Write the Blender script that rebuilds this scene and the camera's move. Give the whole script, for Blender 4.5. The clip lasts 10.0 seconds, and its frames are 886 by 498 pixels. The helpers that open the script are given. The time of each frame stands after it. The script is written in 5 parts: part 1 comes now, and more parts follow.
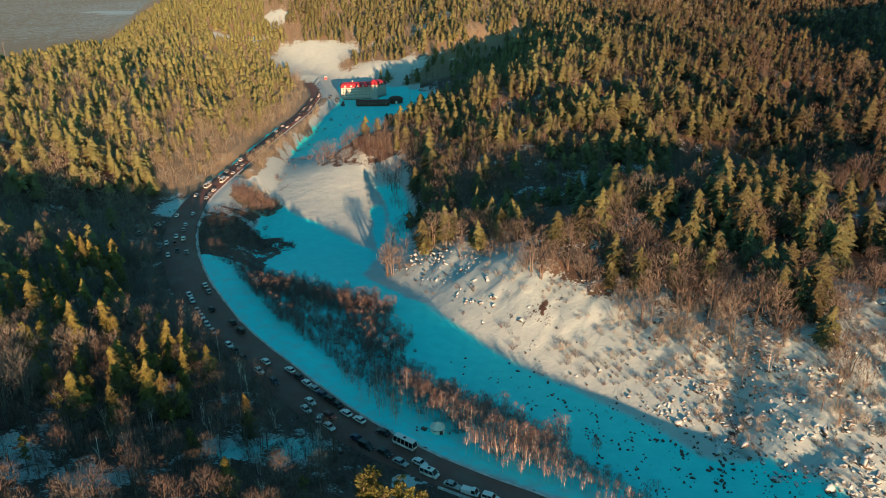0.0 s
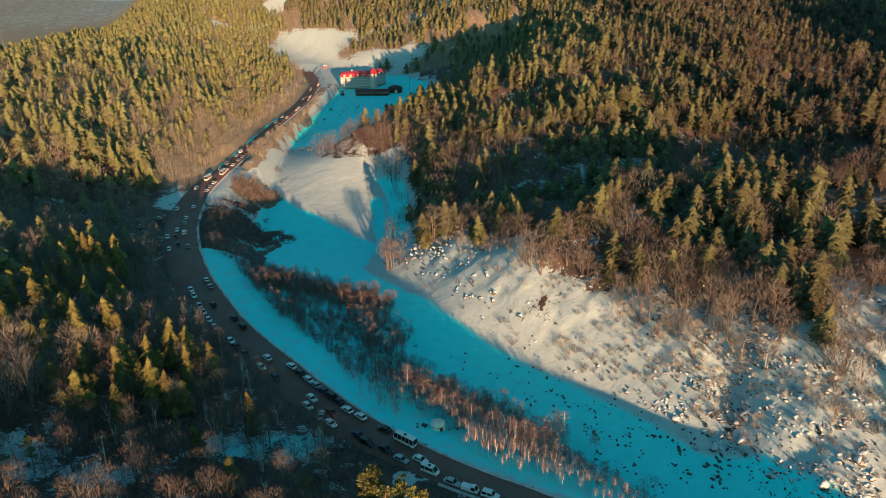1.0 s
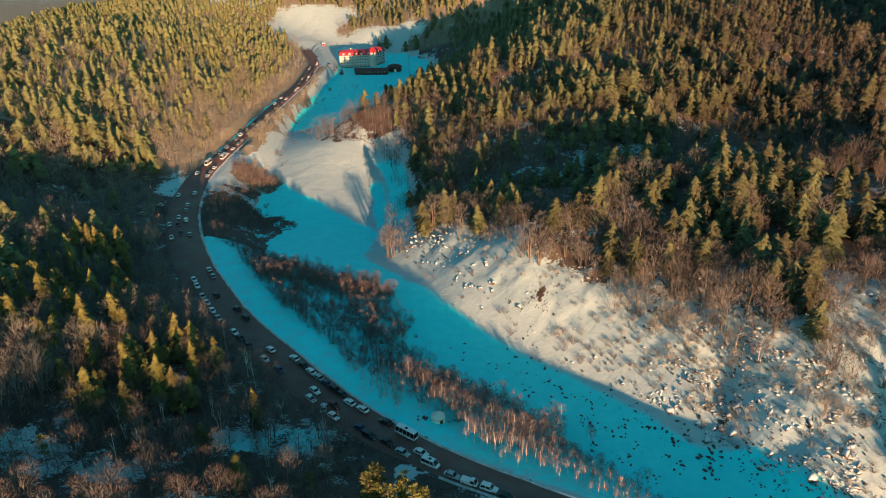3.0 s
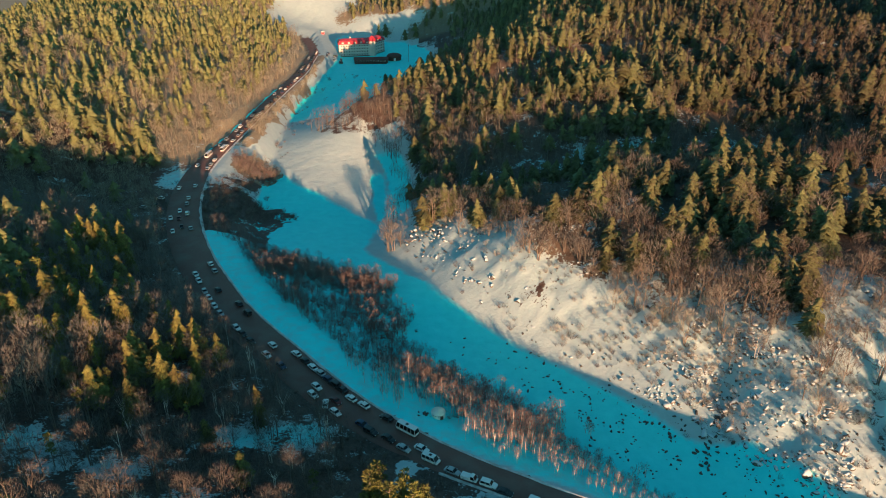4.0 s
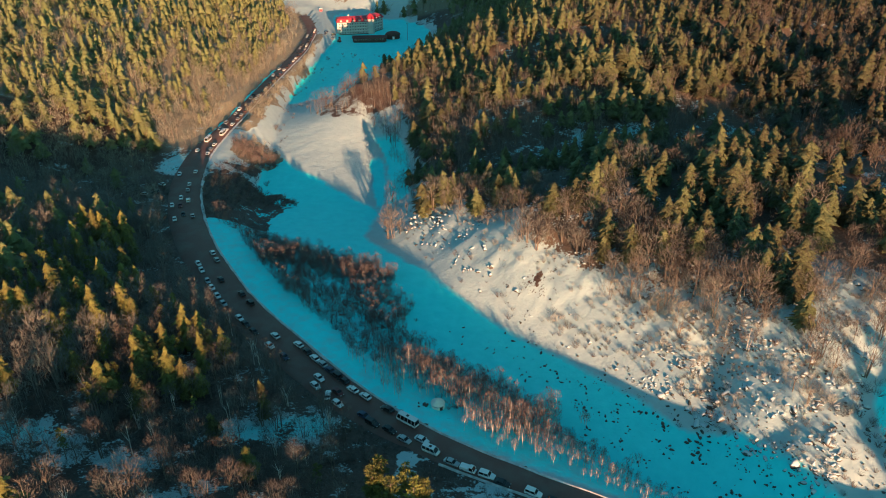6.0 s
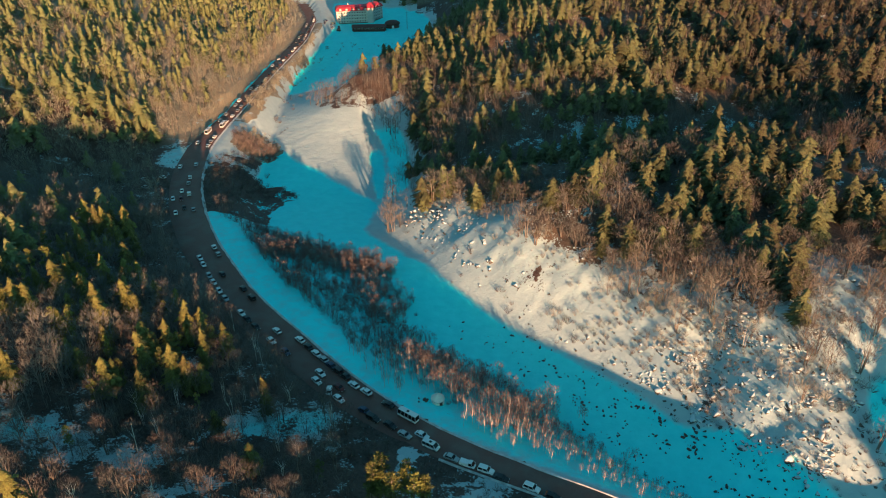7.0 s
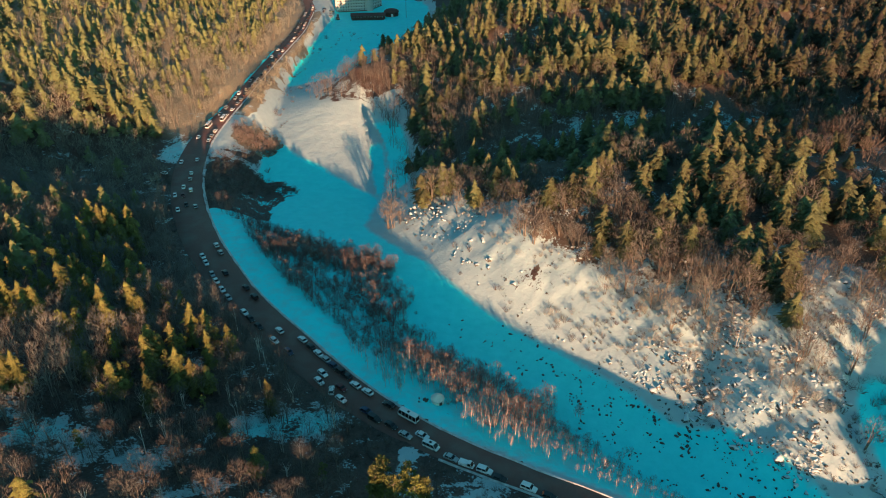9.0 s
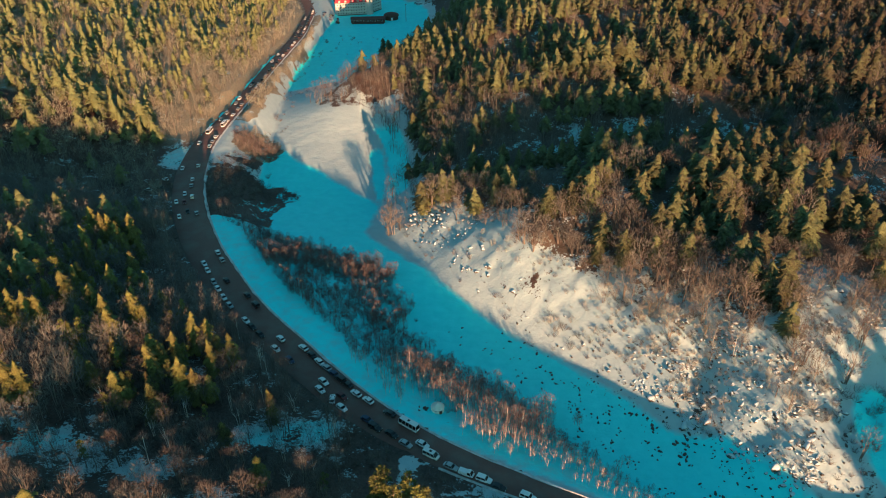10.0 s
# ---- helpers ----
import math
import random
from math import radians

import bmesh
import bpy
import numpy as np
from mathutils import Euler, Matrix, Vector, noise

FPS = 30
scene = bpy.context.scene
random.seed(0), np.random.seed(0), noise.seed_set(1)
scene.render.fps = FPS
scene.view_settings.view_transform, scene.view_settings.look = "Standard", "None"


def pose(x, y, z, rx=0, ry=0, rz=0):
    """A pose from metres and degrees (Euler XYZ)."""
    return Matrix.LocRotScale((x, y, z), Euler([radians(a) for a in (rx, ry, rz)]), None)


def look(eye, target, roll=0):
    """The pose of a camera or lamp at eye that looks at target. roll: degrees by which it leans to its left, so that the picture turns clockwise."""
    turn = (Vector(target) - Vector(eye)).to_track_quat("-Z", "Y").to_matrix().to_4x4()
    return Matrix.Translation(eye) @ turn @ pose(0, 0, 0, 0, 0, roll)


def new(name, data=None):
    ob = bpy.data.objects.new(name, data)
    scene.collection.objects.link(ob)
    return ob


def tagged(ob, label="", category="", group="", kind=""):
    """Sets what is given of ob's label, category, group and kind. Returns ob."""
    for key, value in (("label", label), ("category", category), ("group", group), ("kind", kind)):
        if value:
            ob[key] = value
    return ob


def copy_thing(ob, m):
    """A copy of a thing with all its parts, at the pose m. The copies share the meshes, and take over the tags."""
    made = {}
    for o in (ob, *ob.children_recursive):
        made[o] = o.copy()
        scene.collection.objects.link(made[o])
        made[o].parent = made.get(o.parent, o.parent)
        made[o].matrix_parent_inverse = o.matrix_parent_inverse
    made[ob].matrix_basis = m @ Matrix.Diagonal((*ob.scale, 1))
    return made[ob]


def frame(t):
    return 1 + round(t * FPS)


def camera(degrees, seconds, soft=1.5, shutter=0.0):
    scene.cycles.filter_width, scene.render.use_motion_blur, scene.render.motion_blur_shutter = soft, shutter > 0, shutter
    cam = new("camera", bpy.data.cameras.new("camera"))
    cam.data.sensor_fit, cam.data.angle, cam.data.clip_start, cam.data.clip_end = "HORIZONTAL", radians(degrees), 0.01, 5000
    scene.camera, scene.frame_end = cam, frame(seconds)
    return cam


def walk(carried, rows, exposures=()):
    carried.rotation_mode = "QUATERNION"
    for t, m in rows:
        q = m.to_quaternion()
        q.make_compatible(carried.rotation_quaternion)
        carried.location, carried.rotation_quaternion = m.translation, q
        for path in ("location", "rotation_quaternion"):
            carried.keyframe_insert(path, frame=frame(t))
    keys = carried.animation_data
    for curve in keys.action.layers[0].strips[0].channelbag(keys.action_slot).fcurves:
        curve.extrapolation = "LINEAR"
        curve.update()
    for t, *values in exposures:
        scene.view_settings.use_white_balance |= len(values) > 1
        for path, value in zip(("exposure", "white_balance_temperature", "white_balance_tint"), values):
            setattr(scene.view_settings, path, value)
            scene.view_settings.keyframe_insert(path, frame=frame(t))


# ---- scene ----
cam = camera(64.2, 10.0, soft=1.0)
METRES, EYE, TILT, LEAN, TURN = 38.4, 132.0, -23.0, 0.0, 0.0
ROWS = [
    (0.0, 0.0, 0.0, 0.0, 0.0, 0.0, -0.0),
    (0.5, -0.002, -0.0184, 0.0441, -0.01, -0.54, 0.01),
    (1.0, -0.0031, -0.0379, 0.0923, -0.03, -1.12, 0.02),
    (1.5, -0.004, -0.0555, 0.1372, -0.05, -1.66, 0.04),
    (2.0, -0.0052, -0.0758, 0.1856, -0.07, -2.24, 0.05),
    (2.5, -0.0053, -0.0949, 0.2302, -0.07, -2.78, 0.06),
    (4.0, -0.0109, -0.1554, 0.371, -0.11, -4.47, 0.09),
    (4.5, -0.0109, -0.1744, 0.4149, -0.13, -5.01, 0.1),
    (5.0, -0.0104, -0.1947, 0.4628, -0.14, -5.58, 0.11),
    (5.5, -0.0122, -0.2139, 0.5067, -0.17, -6.12, 0.12),
    (7.0, -0.0131, -0.2741, 0.6456, -0.21, -7.79, 0.14),
    (7.5, -0.0133, -0.2935, 0.6896, -0.23, -8.32, 0.15),
    (8.0, -0.0144, -0.314, 0.7365, -0.25, -8.88, 0.16),
    (8.5, -0.0144, -0.3322, 0.7822, -0.26, -9.19, 0.17),
    (9.0, -0.0157, -0.3522, 0.8294, -0.28, -9.22, 0.17),
    (9.5, -0.0158, -0.3707, 0.8724, -0.29, -9.22, 0.18),
    (10.0, -0.0162, -0.3906, 0.9201, -0.3, -9.24, 0.19),
]
walk(cam, [(t, pose(0, 0, EYE, TILT, LEAN, TURN) @ pose(METRES * x, METRES * y, METRES * z, 90 + pitch, roll, yaw)) for t, x, y, z, yaw, pitch, roll in ROWS],
     exposures=[(0.0, 1.46), (5.0, 1.62), (10.0, 1.65)])

# ---- light: low winter sun from behind the start, clear blue sky ----
SUN_X, SUN_Y, SUN_UP = 0.28, -0.96, 7.3
world = bpy.data.worlds.new("winter_sky")
scene.world = world
world.use_nodes = True
wn, wl = world.node_tree.nodes, world.node_tree.links
sky = wn.new("ShaderNodeTexSky")
sky.sky_type, sky.sun_disc = "NISHITA", False
sky.sun_elevation, sky.sun_rotation = radians(SUN_UP), math.atan2(SUN_X, SUN_Y)
tint = wn.new("ShaderNodeMix")
tint.data_type, tint.blend_type = "RGBA", "MULTIPLY"
tint.inputs[0].default_value = 1.0
tint.inputs[7].default_value = (0.28, 0.72, 0.77, 1)
wl.new(sky.outputs[0], tint.inputs[6])
wl.new(tint.outputs[2], wn["Background"].inputs[0])
wn["Background"].inputs[1].default_value = 0.092
sun = new("sun", bpy.data.lights.new("sun", "SUN"))
sun.data.energy, sun.data.angle, sun.data.color = 4.4, radians(0.4), (1.0, 0.53, 0.275)
sun.matrix_world = look((SUN_X * 900, SUN_Y * 900, math.tan(radians(SUN_UP)) * 900), (0, 0, 0))


# ---- materials ----
class Shader:
    """A principled material with short ways to add noise, ramps and mixes."""

    def __init__(self, name, colour=(0.5, 0.5, 0.5), rough=0.8, metal=0.0):
        self.m = bpy.data.materials.new(name)
        self.m.use_nodes = True
        self.n, self.l = self.m.node_tree.nodes, self.m.node_tree.links
        self.b = self.n["Principled BSDF"]
        self.b.inputs["Base Color"].default_value = (*colour, 1)
        self.b.inputs["Roughness"].default_value = rough
        self.b.inputs["Metallic"].default_value = metal
        self.pos = None

    def place(self):
        if self.pos is None:
            self.pos = self.n.new("ShaderNodeNewGeometry").outputs["Position"]
        return self.pos

    def local(self):
        return self.n.new("ShaderNodeTexCoord").outputs["Object"]

    def noise(self, scale, detail=4.0, rough=0.6, at=None, stretch=None):
        t = self.n.new("ShaderNodeTexNoise")
        t.inputs["Scale"].default_value, t.inputs["Detail"].default_value, t.inputs["Roughness"].default_value = scale, detail, rough
        src = at or self.place()
        if stretch:
            mp = self.n.new("ShaderNodeMapping")
            mp.inputs["Scale"].default_value = stretch
            self.l.new(src, mp.inputs[0])
            src = mp.outputs[0]
        self.l.new(src, t.inputs["Vector"])
        return t.outputs[0]

    def ramp(self, value, lo, hi, a=0.0, b=1.0):
        r = self.n.new("ShaderNodeMapRange")
        for i, v in enumerate((lo, hi, a, b)):
            r.inputs[i + 1].default_value = v
        self.l.new(value, r.inputs[0])
        return r.outputs[0]

    def math(self, op, a, b):
        m = self.n.new("ShaderNodeMath")
        m.operation = op
        for i, v in enumerate((a, b)):
            if isinstance(v, (int, float)):
                m.inputs[i].default_value = v
            else:
                self.l.new(v, m.inputs[i])
        return m.outputs[0]

    def mix(self, fac, a, b):
        m = self.n.new("ShaderNodeMix")
        m.data_type = "RGBA"
        if isinstance(fac, (int, float)):
            m.inputs[0].default_value = fac
        else:
            self.l.new(fac, m.inputs[0])
        for i, v in ((6, a), (7, b)):
            if isinstance(v, tuple):
                m.inputs[i].default_value = (*v, 1)
            else:
                self.l.new(v, m.inputs[i])
        return m.outputs[2]

    def attr(self, name):
        a = self.n.new("ShaderNodeAttribute")
        a.attribute_name = name
        return a.outputs["Fac"]

    def object_random(self):
        return self.n.new("ShaderNodeObjectInfo").outputs["Random"]

    def island_random(self):
        return self.n.new("ShaderNodeNewGeometry").outputs["Random Per Island"]

    def colour(self, socket):
        self.l.new(socket, self.b.inputs["Base Color"])
        return self

    def bump(self, value, strength, distance):
        b = self.n.new("ShaderNodeBump")
        b.inputs["Strength"].default_value, b.inputs["Distance"].default_value = strength, distance
        self.l.new(value, b.inputs["Height"])
        self.l.new(b.outputs[0], self.b.inputs["Normal"])
        return self


def ground_material():
    s = Shader("snowy_ground", rough=0.75)
    fine, mid = s.noise(1.1, 5), s.noise(0.22, 4)
    white = s.mix(s.ramp(mid, 0.3, 0.7), (0.375, 0.485, 0.51), (0.44, 0.545, 0.56))
    # teal of snow in shade, put into the base colour
    shaded_snow = s.mix(s.ramp(mid, 0.3, 0.7), (0.008, 0.80, 0.84), (0.025, 0.89, 0.92))
    snow = s.mix(s.ramp(s.math("ADD", s.attr("snow_shade"), s.ramp(mid, 0.3, 0.7, -0.12, 0.12)), 0.25, 0.75), white, shaded_snow)
    litter = s.mix(s.ramp(fine, 0.35, 0.65), (0.046, 0.023, 0.018), (0.096, 0.058, 0.046))
    grass = s.mix(s.ramp(fine, 0.3, 0.7), (0.18, 0.15, 0.10), (0.40, 0.35, 0.25))
    bare = s.mix(s.attr("grass"), litter, grass)
    broken = s.math("ADD", s.math("MULTIPLY", fine, 0.35), s.math("ADD", s.math("MULTIPLY", mid, 0.40), s.math("MULTIPLY", s.noise(0.075, 3), 0.25)))
    cover = s.math("SUBTRACT", s.attr("snow"), s.ramp(broken, 0.34, 0.66, 0.05, 0.95))
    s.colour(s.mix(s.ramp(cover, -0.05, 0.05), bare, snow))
    s.bump(s.math("ADD", s.math("MULTIPLY", mid, 1.0), s.math("MULTIPLY", fine, 0.35)), 0.5, 0.8)
    return s.m


def tree_material(name, dark, light, rough=0.8, single=False, relief=False):
    s = Shader(name, rough=rough)
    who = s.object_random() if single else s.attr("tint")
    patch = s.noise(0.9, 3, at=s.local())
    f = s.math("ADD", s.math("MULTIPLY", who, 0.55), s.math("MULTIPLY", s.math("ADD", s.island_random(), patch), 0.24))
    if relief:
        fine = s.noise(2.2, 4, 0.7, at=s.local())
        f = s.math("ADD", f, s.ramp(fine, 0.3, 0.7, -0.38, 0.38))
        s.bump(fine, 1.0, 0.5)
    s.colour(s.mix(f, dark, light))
    return s.m


M_GROUND = ground_material()
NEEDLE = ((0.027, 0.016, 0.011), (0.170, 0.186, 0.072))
PINE = ((0.045, 0.050, 0.016), (0.190, 0.205, 0.046))
TWIG = ((0.080, 0.052, 0.046), (0.172, 0.162, 0.150))
BIRCH = ((0.50, 0.43, 0.38), (0.80, 0.73, 0.66))
BARK = ((0.095, 0.065, 0.052), (0.225, 0.19, 0.165))
M_NEEDLE, M_NEEDLE_S = tree_material("fir_needles", *NEEDLE, single=True, relief=True), tree_material("fir_needles_forest", *NEEDLE, relief=True)
# sunlit copy of the fir needles; the brightness is in the colour
M_NEEDLE_WARM = tree_material("sunlit_fir_needles", (0.040, 0.021, 0.010), (0.215, 0.210, 0.048), single=True, relief=True)
M_PINE, M_PINE_S = tree_material("pine_needles", *PINE, single=True), tree_material("pine_needles_forest", *PINE)
M_TWIG, M_TWIG_S = tree_material("bare_twigs", *TWIG, single=True), tree_material("bare_twigs_forest", *TWIG)
RUSSET = ((0.098, 0.060, 0.058), (0.180, 0.152, 0.150))
# lighter copy of the twig colours; the sunlit tone is in the base colour
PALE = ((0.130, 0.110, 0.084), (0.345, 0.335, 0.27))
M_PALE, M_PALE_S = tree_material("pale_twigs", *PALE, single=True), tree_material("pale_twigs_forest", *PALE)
M_RUSSET, M_RUSSET_S = tree_material("russet_twigs", *RUSSET, single=True), tree_material("russet_twigs_thicket", *RUSSET)
M_BIRCH, M_BIRCH_S = tree_material("birch_bark", *BIRCH, single=True), tree_material("birch_bark_forest", *BIRCH)
M_BARK, M_BARK_S = tree_material("grey_brown_bark", *BARK, single=True), tree_material("grey_brown_bark_forest", *BARK)


def asphalt_material():
    s = Shader("worn_asphalt", rough=0.75)
    g, w = s.noise(6, 4), s.noise(0.12, 3)
    base = s.mix(s.ramp(g, 0.3, 0.7), (0.135, 0.055, 0.044), (0.21, 0.095, 0.076))
    s.colour(s.mix(s.ramp(w, 0.45, 0.75, 0, 0.5), base, (0.19, 0.165, 0.14))).bump(g, 0.3, 0.02)
    return s.m


def plain(name, a, b, scale=2.0, rough=0.6, metal=0.0, bump=0.0):
    s = Shader(name, a, rough, metal)
    g = s.noise(scale, 4, at=s.local())
    s.colour(s.mix(s.ramp(g, 0.3, 0.7), a, b))
    if bump:
        s.bump(g, bump, 0.05)
    return s.m


M_ASPHALT = asphalt_material()
M_SNOW = plain("packed_snow", (0.34, 0.33, 0.32), (0.66, 0.68, 0.70), 0.6, 0.7, bump=0.4)

# ---- plan of the land ----
def spline(knots, step=2.0):
    """Smooth curve through a few (y, value) knots, as a lookup."""
    k = np.array(knots, float)
    yy = np.arange(k[0, 0], k[-1, 0] + step, step)
    vv = np.interp(yy, k[:, 0], k[:, 1])
    w = np.hanning(25)
    w /= w.sum()
    vv = np.convolve(np.pad(vv, 12, mode="edge"), w, "valid")
    return lambda y: np.interp(y, yy, vv)


road_x = spline([(-400, 700.0), (20, 215.0), (100, 75.0), (120, 43.5), (126, 34.1), (130, 22.0), (135, -1.0), (140, 11.3), (145, -8.5), (150, -16.4), (156, -17.7), (165, -31.6), (172, -38.9), (180, -41.7), (190, -54.0), (205, -65.9), (217, -77.1), (240, -91.3), (257, -102.0), (285, -116.0), (317, -128.0), (345, -135.0), (380, -139.0), (410, -137.0), (439, -134.0), (517, -130.0), (628, -123.0), (716, -127.0), (760, -138.0), (850, -166.0), (980, -216.0), (1300, -380.0)])
road_z = spline([(-400, 16), (130, 11), (158, 9.7), (250, 7), (345, 2.3), (440, 1.6), (520, 1), (684, -2.6), (850, -7), (1300, 10)])
floor_z = spline([(-400, 6), (110, 1), (160, 0), (200, -1), (250, -2), (270, -3), (300, -6), (340, -12), (450, -11), (560, -13), (720, -12), (900, -9), (1300, 20)])
# where the slope below the road ends, the edge of the thicket on it, and the foot of the eastern bank
slope_x = spline([(-400, 720), (60, 190), (120, 80), (135, 58), (150, 43), (170, 20), (190, 2), (210, -10), (235, -22), (258, -33), (275, -60), (300, -88), (330, -95), (400, -105), (560, -116), (720, -100), (1000, -150), (1300, -300)])
belt_x = spline([(-400, 720), (60, 200), (110, 95), (138, 50), (150, 44), (161, 36), (172, 28), (180, 17), (187, 4), (195, -8), (211, -15), (237, -21), (260, -25), (268, -38), (274, -57), (283, -75), (294, -94), (330, -100), (400, -105), (560, -116), (720, -100), (1000, -150), (1300, -300)])
foot_x = spline([(-400, 800), (60, 190), (110, 106), (125, 95), (141, 85), (157, 74), (177, 60), (200, 38), (217, 20), (250, -2), (270, -12), (291, -30), (312, -34), (332, -28), (370, -28), (410, -34), (440, -52), (470, -80), (500, -72), (560, -48), (620, -28), (700, -8), (760, -8), (800, -34), (830, -112), (870, -160), (920, -205), (980, -235), (1300, -420)])


def smooth(e0, e1, v):
    t = np.clip((v - e0) / (e1 - e0), 0, 1)
    return t * t * (3 - 2 * t)


def bump(x, y, cx, cy, sx, sy, turn=0.0):
    c, s = math.cos(math.radians(turn)), math.sin(math.radians(turn))
    dx, dy = x - cx, y - cy
    return np.exp(-(((dx * c + dy * s) / sx) ** 2 + ((dy * c - dx * s) / sy) ** 2))


def lean(curve, y):
    """Cosine of the curve's slant, to turn sideways distances into true ones."""
    return 1 / np.sqrt(1 + ((curve(y + 6) - curve(y - 6)) / 12) ** 2)


skyline = spline([(-900, 100), (-300, 66), (-128, 40), (-95, 40.5), (-60, 41), (-25, 39), (-8, 40.5), (3, 42.5), (9, 42.5), (20, 42), (28, 38), (36, 33.5), (40, 30.5), (44, 28.4), (52, 28), (60, 28), (68, 27.4), (75, 26), (79, 25), (87, 25), (94, 24.2), (101, 23.3), (109, 22.8), (113, 22.8), (123, 22.5), (129, 24), (134, 24), (139, 23.6), (142, 24), (145, 25.4), (148, 28.8), (151, 33.5), (155, 37), (164, 41.5), (175, 46), (200, 51), (260, 56), (330, 72), (430, 120), (600, 160), (1200, 190)], 0.5)


def waves(x, y, size, seed):
    """Cheap smooth noise from a few crossed sines, about -1 to 1."""
    r = np.random.RandomState(seed)
    v = 0
    for i in range(7):
        a = r.uniform(0, 2 * math.pi)
        k = 2 * math.pi / size * r.uniform(0.6, 1.8)
        v = v + np.sin((x * math.cos(a) + y * math.sin(a)) * k + r.uniform(0, 6.3)) / 2.6
    return np.clip(v, -1.6, 1.6)


def grain(x, y, size, seed, octaves=3):
    """Lattice noise in a few octaves, about -1 to 1."""
    v, amp, tot = 0, 1.0, 0.0
    for o in range(octaves):
        px, py = x / size + seed * 3.7, y / size - seed * 1.9
        ix, iy = np.floor(px), np.floor(py)
        fx, fy = px - ix, py - iy
        fx, fy = fx * fx * (3 - 2 * fx), fy * fy * (3 - 2 * fy)

        def at(i, j):
            h = np.sin(i * 127.1 + j * 311.7 + seed * 74.7 + o * 19.3) * 43758.5453
            return (h - np.floor(h)) * 2 - 1

        a = at(ix, iy) * (1 - fx) + at(ix + 1, iy) * fx
        b = at(ix, iy + 1) * (1 - fx) + at(ix + 1, iy + 1) * fx
        v, tot = v + amp * (a * (1 - fy) + b * fy), tot + amp
        size, amp = size * 0.5, amp * 0.55
    return v / tot * 1.5


def sunlit_bar(x, y):
    """Low snowy bar that narrows the river below the knoll, outlined by the sunlight."""
    n = 2.5 * grain(x, y, 16, 19)
    return smooth(344, 354, y + 1.05 * (x + 49) + n) * smooth(-36, -40, x + 0.14 * (y - 359) + n) * smooth(530, 470, y)


def height(x, y):
    x, y = np.asarray(x, float), np.asarray(y, float)
    u = (x - road_x(y)) * lean(road_x, y)
    v = (x - foot_x(y)) * lean(foot_x, y)
    rz, fz = road_z(y), floor_z(y)
    # floor with the roadside belt falling to it
    w = np.clip((x - road_x(y) - 7) / np.maximum(slope_x(y) - road_x(y) - 7, 4), 0, 1)
    z = rz + (fz - rz) * w ** 1.7
    # western slope
    d = np.maximum(-u - 6, 0)
    flat = 60 * bump(x, y, -170, 340, 60, 45)
    west = 0.26 * np.maximum(d - flat, 0)
    west = np.where(west < 30, west, 30 + 12 * (1 - np.exp(-(west - 30) / 12)))
    s, a = x * -SUN_Y + y * SUN_X, x * SUN_X + y * SUN_Y
    west = west * (1 - 0.85 * smooth(40, 75, s) * smooth(-110, -72, a))
    z = z + west - 75 * smooth(200, 560, d) * smooth(100, 300, y)
    # eastern bank and hill
    e = np.maximum(v, 0)
    rise = 31 * (1 - np.exp(-(e / 40) ** 1.15)) + 0.05 * e
    rise = rise * (1 - 0.30 * smooth(380, 470, y) * (1 - smooth(60, 160, e)))
    z = z + rise + 8 * bump(x, y, 104, 262, 95, 24, 8) - 6 * bump(x, y, 100, 332, 120, 24, 8)
    z = z + 8 * bump(x, y, 112, 182, 40, 26) + 4 * bump(x, y, 90, 212, 40, 30) + 6.5 * bump(x, y, 99, 140, 19, 24) - 3 * bump(x, y, 130, 142, 18, 26) - 3.6 * bump(x, y, 85, 174, 6, 16, -8) - 1.6 * bump(x, y, 95, 146, 8, 4)
    # the bar rises with y so its snow catches more sun
    z = z + 13 * bump(x, y, -60, 462, 36, 55) + (0.3 + np.clip(0.03 * (y - 350), 0, 2.7)) * sunlit_bar(x, y)
    z = z + (18 * bump(x, y, 130, 530, 190, 110) + 10 * bump(x, y, 75, 405, 150, 46)) * smooth(6, 40, e)
    z = z + 0.75 * grain(x, y, 8, 91) * smooth(8, 24, v) * smooth(95, 70, v) * smooth(245, 215, y)
    # far hills
    z = z + 62 * bump(x, y, -270, 1090, 120, 200) + 62 * smooth(860, 1500, y) * smooth(-420, -60, x) 
    z = z + 34 * smooth(300, 1100, y) * smooth(0, 400, x) + 27 * smooth(330, 760, y) * smooth(8, 120, e) * smooth(-70, 20, x) * smooth(340, 180, x)
    # hill behind the start, whose crest stands toward the sun
    crest = skyline(s)
    near = smooth(-100, 25, a)
    z = z + (crest - z) * near
    z = z + 1.6 * grain(x, y, 40, 3) * smooth(3, 25, np.maximum(v, -u))
    far = np.hypot(x, y)
    west_plain = smooth(700, 980, far) * smooth(-0.37, -0.47, x / np.maximum(y, 200))
    z = z + (-22 - z) * west_plain
    z = np.where(far > 1500, z + (-25 - z) * smooth(1500, 2100, far) * smooth(100, -500, x + 0.2 * y), z)
    return z



def part(name, bm, material, parent, label=""):
    """Link a bmesh as one mesh object under a thing or a part."""
    me = bpy.data.meshes.new(name)
    bm.to_mesh(me)
    bm.free()
    me.materials.append(material)
    ob = new(name, me)
    ob.parent = parent
    return tagged(ob, label) if label else ob


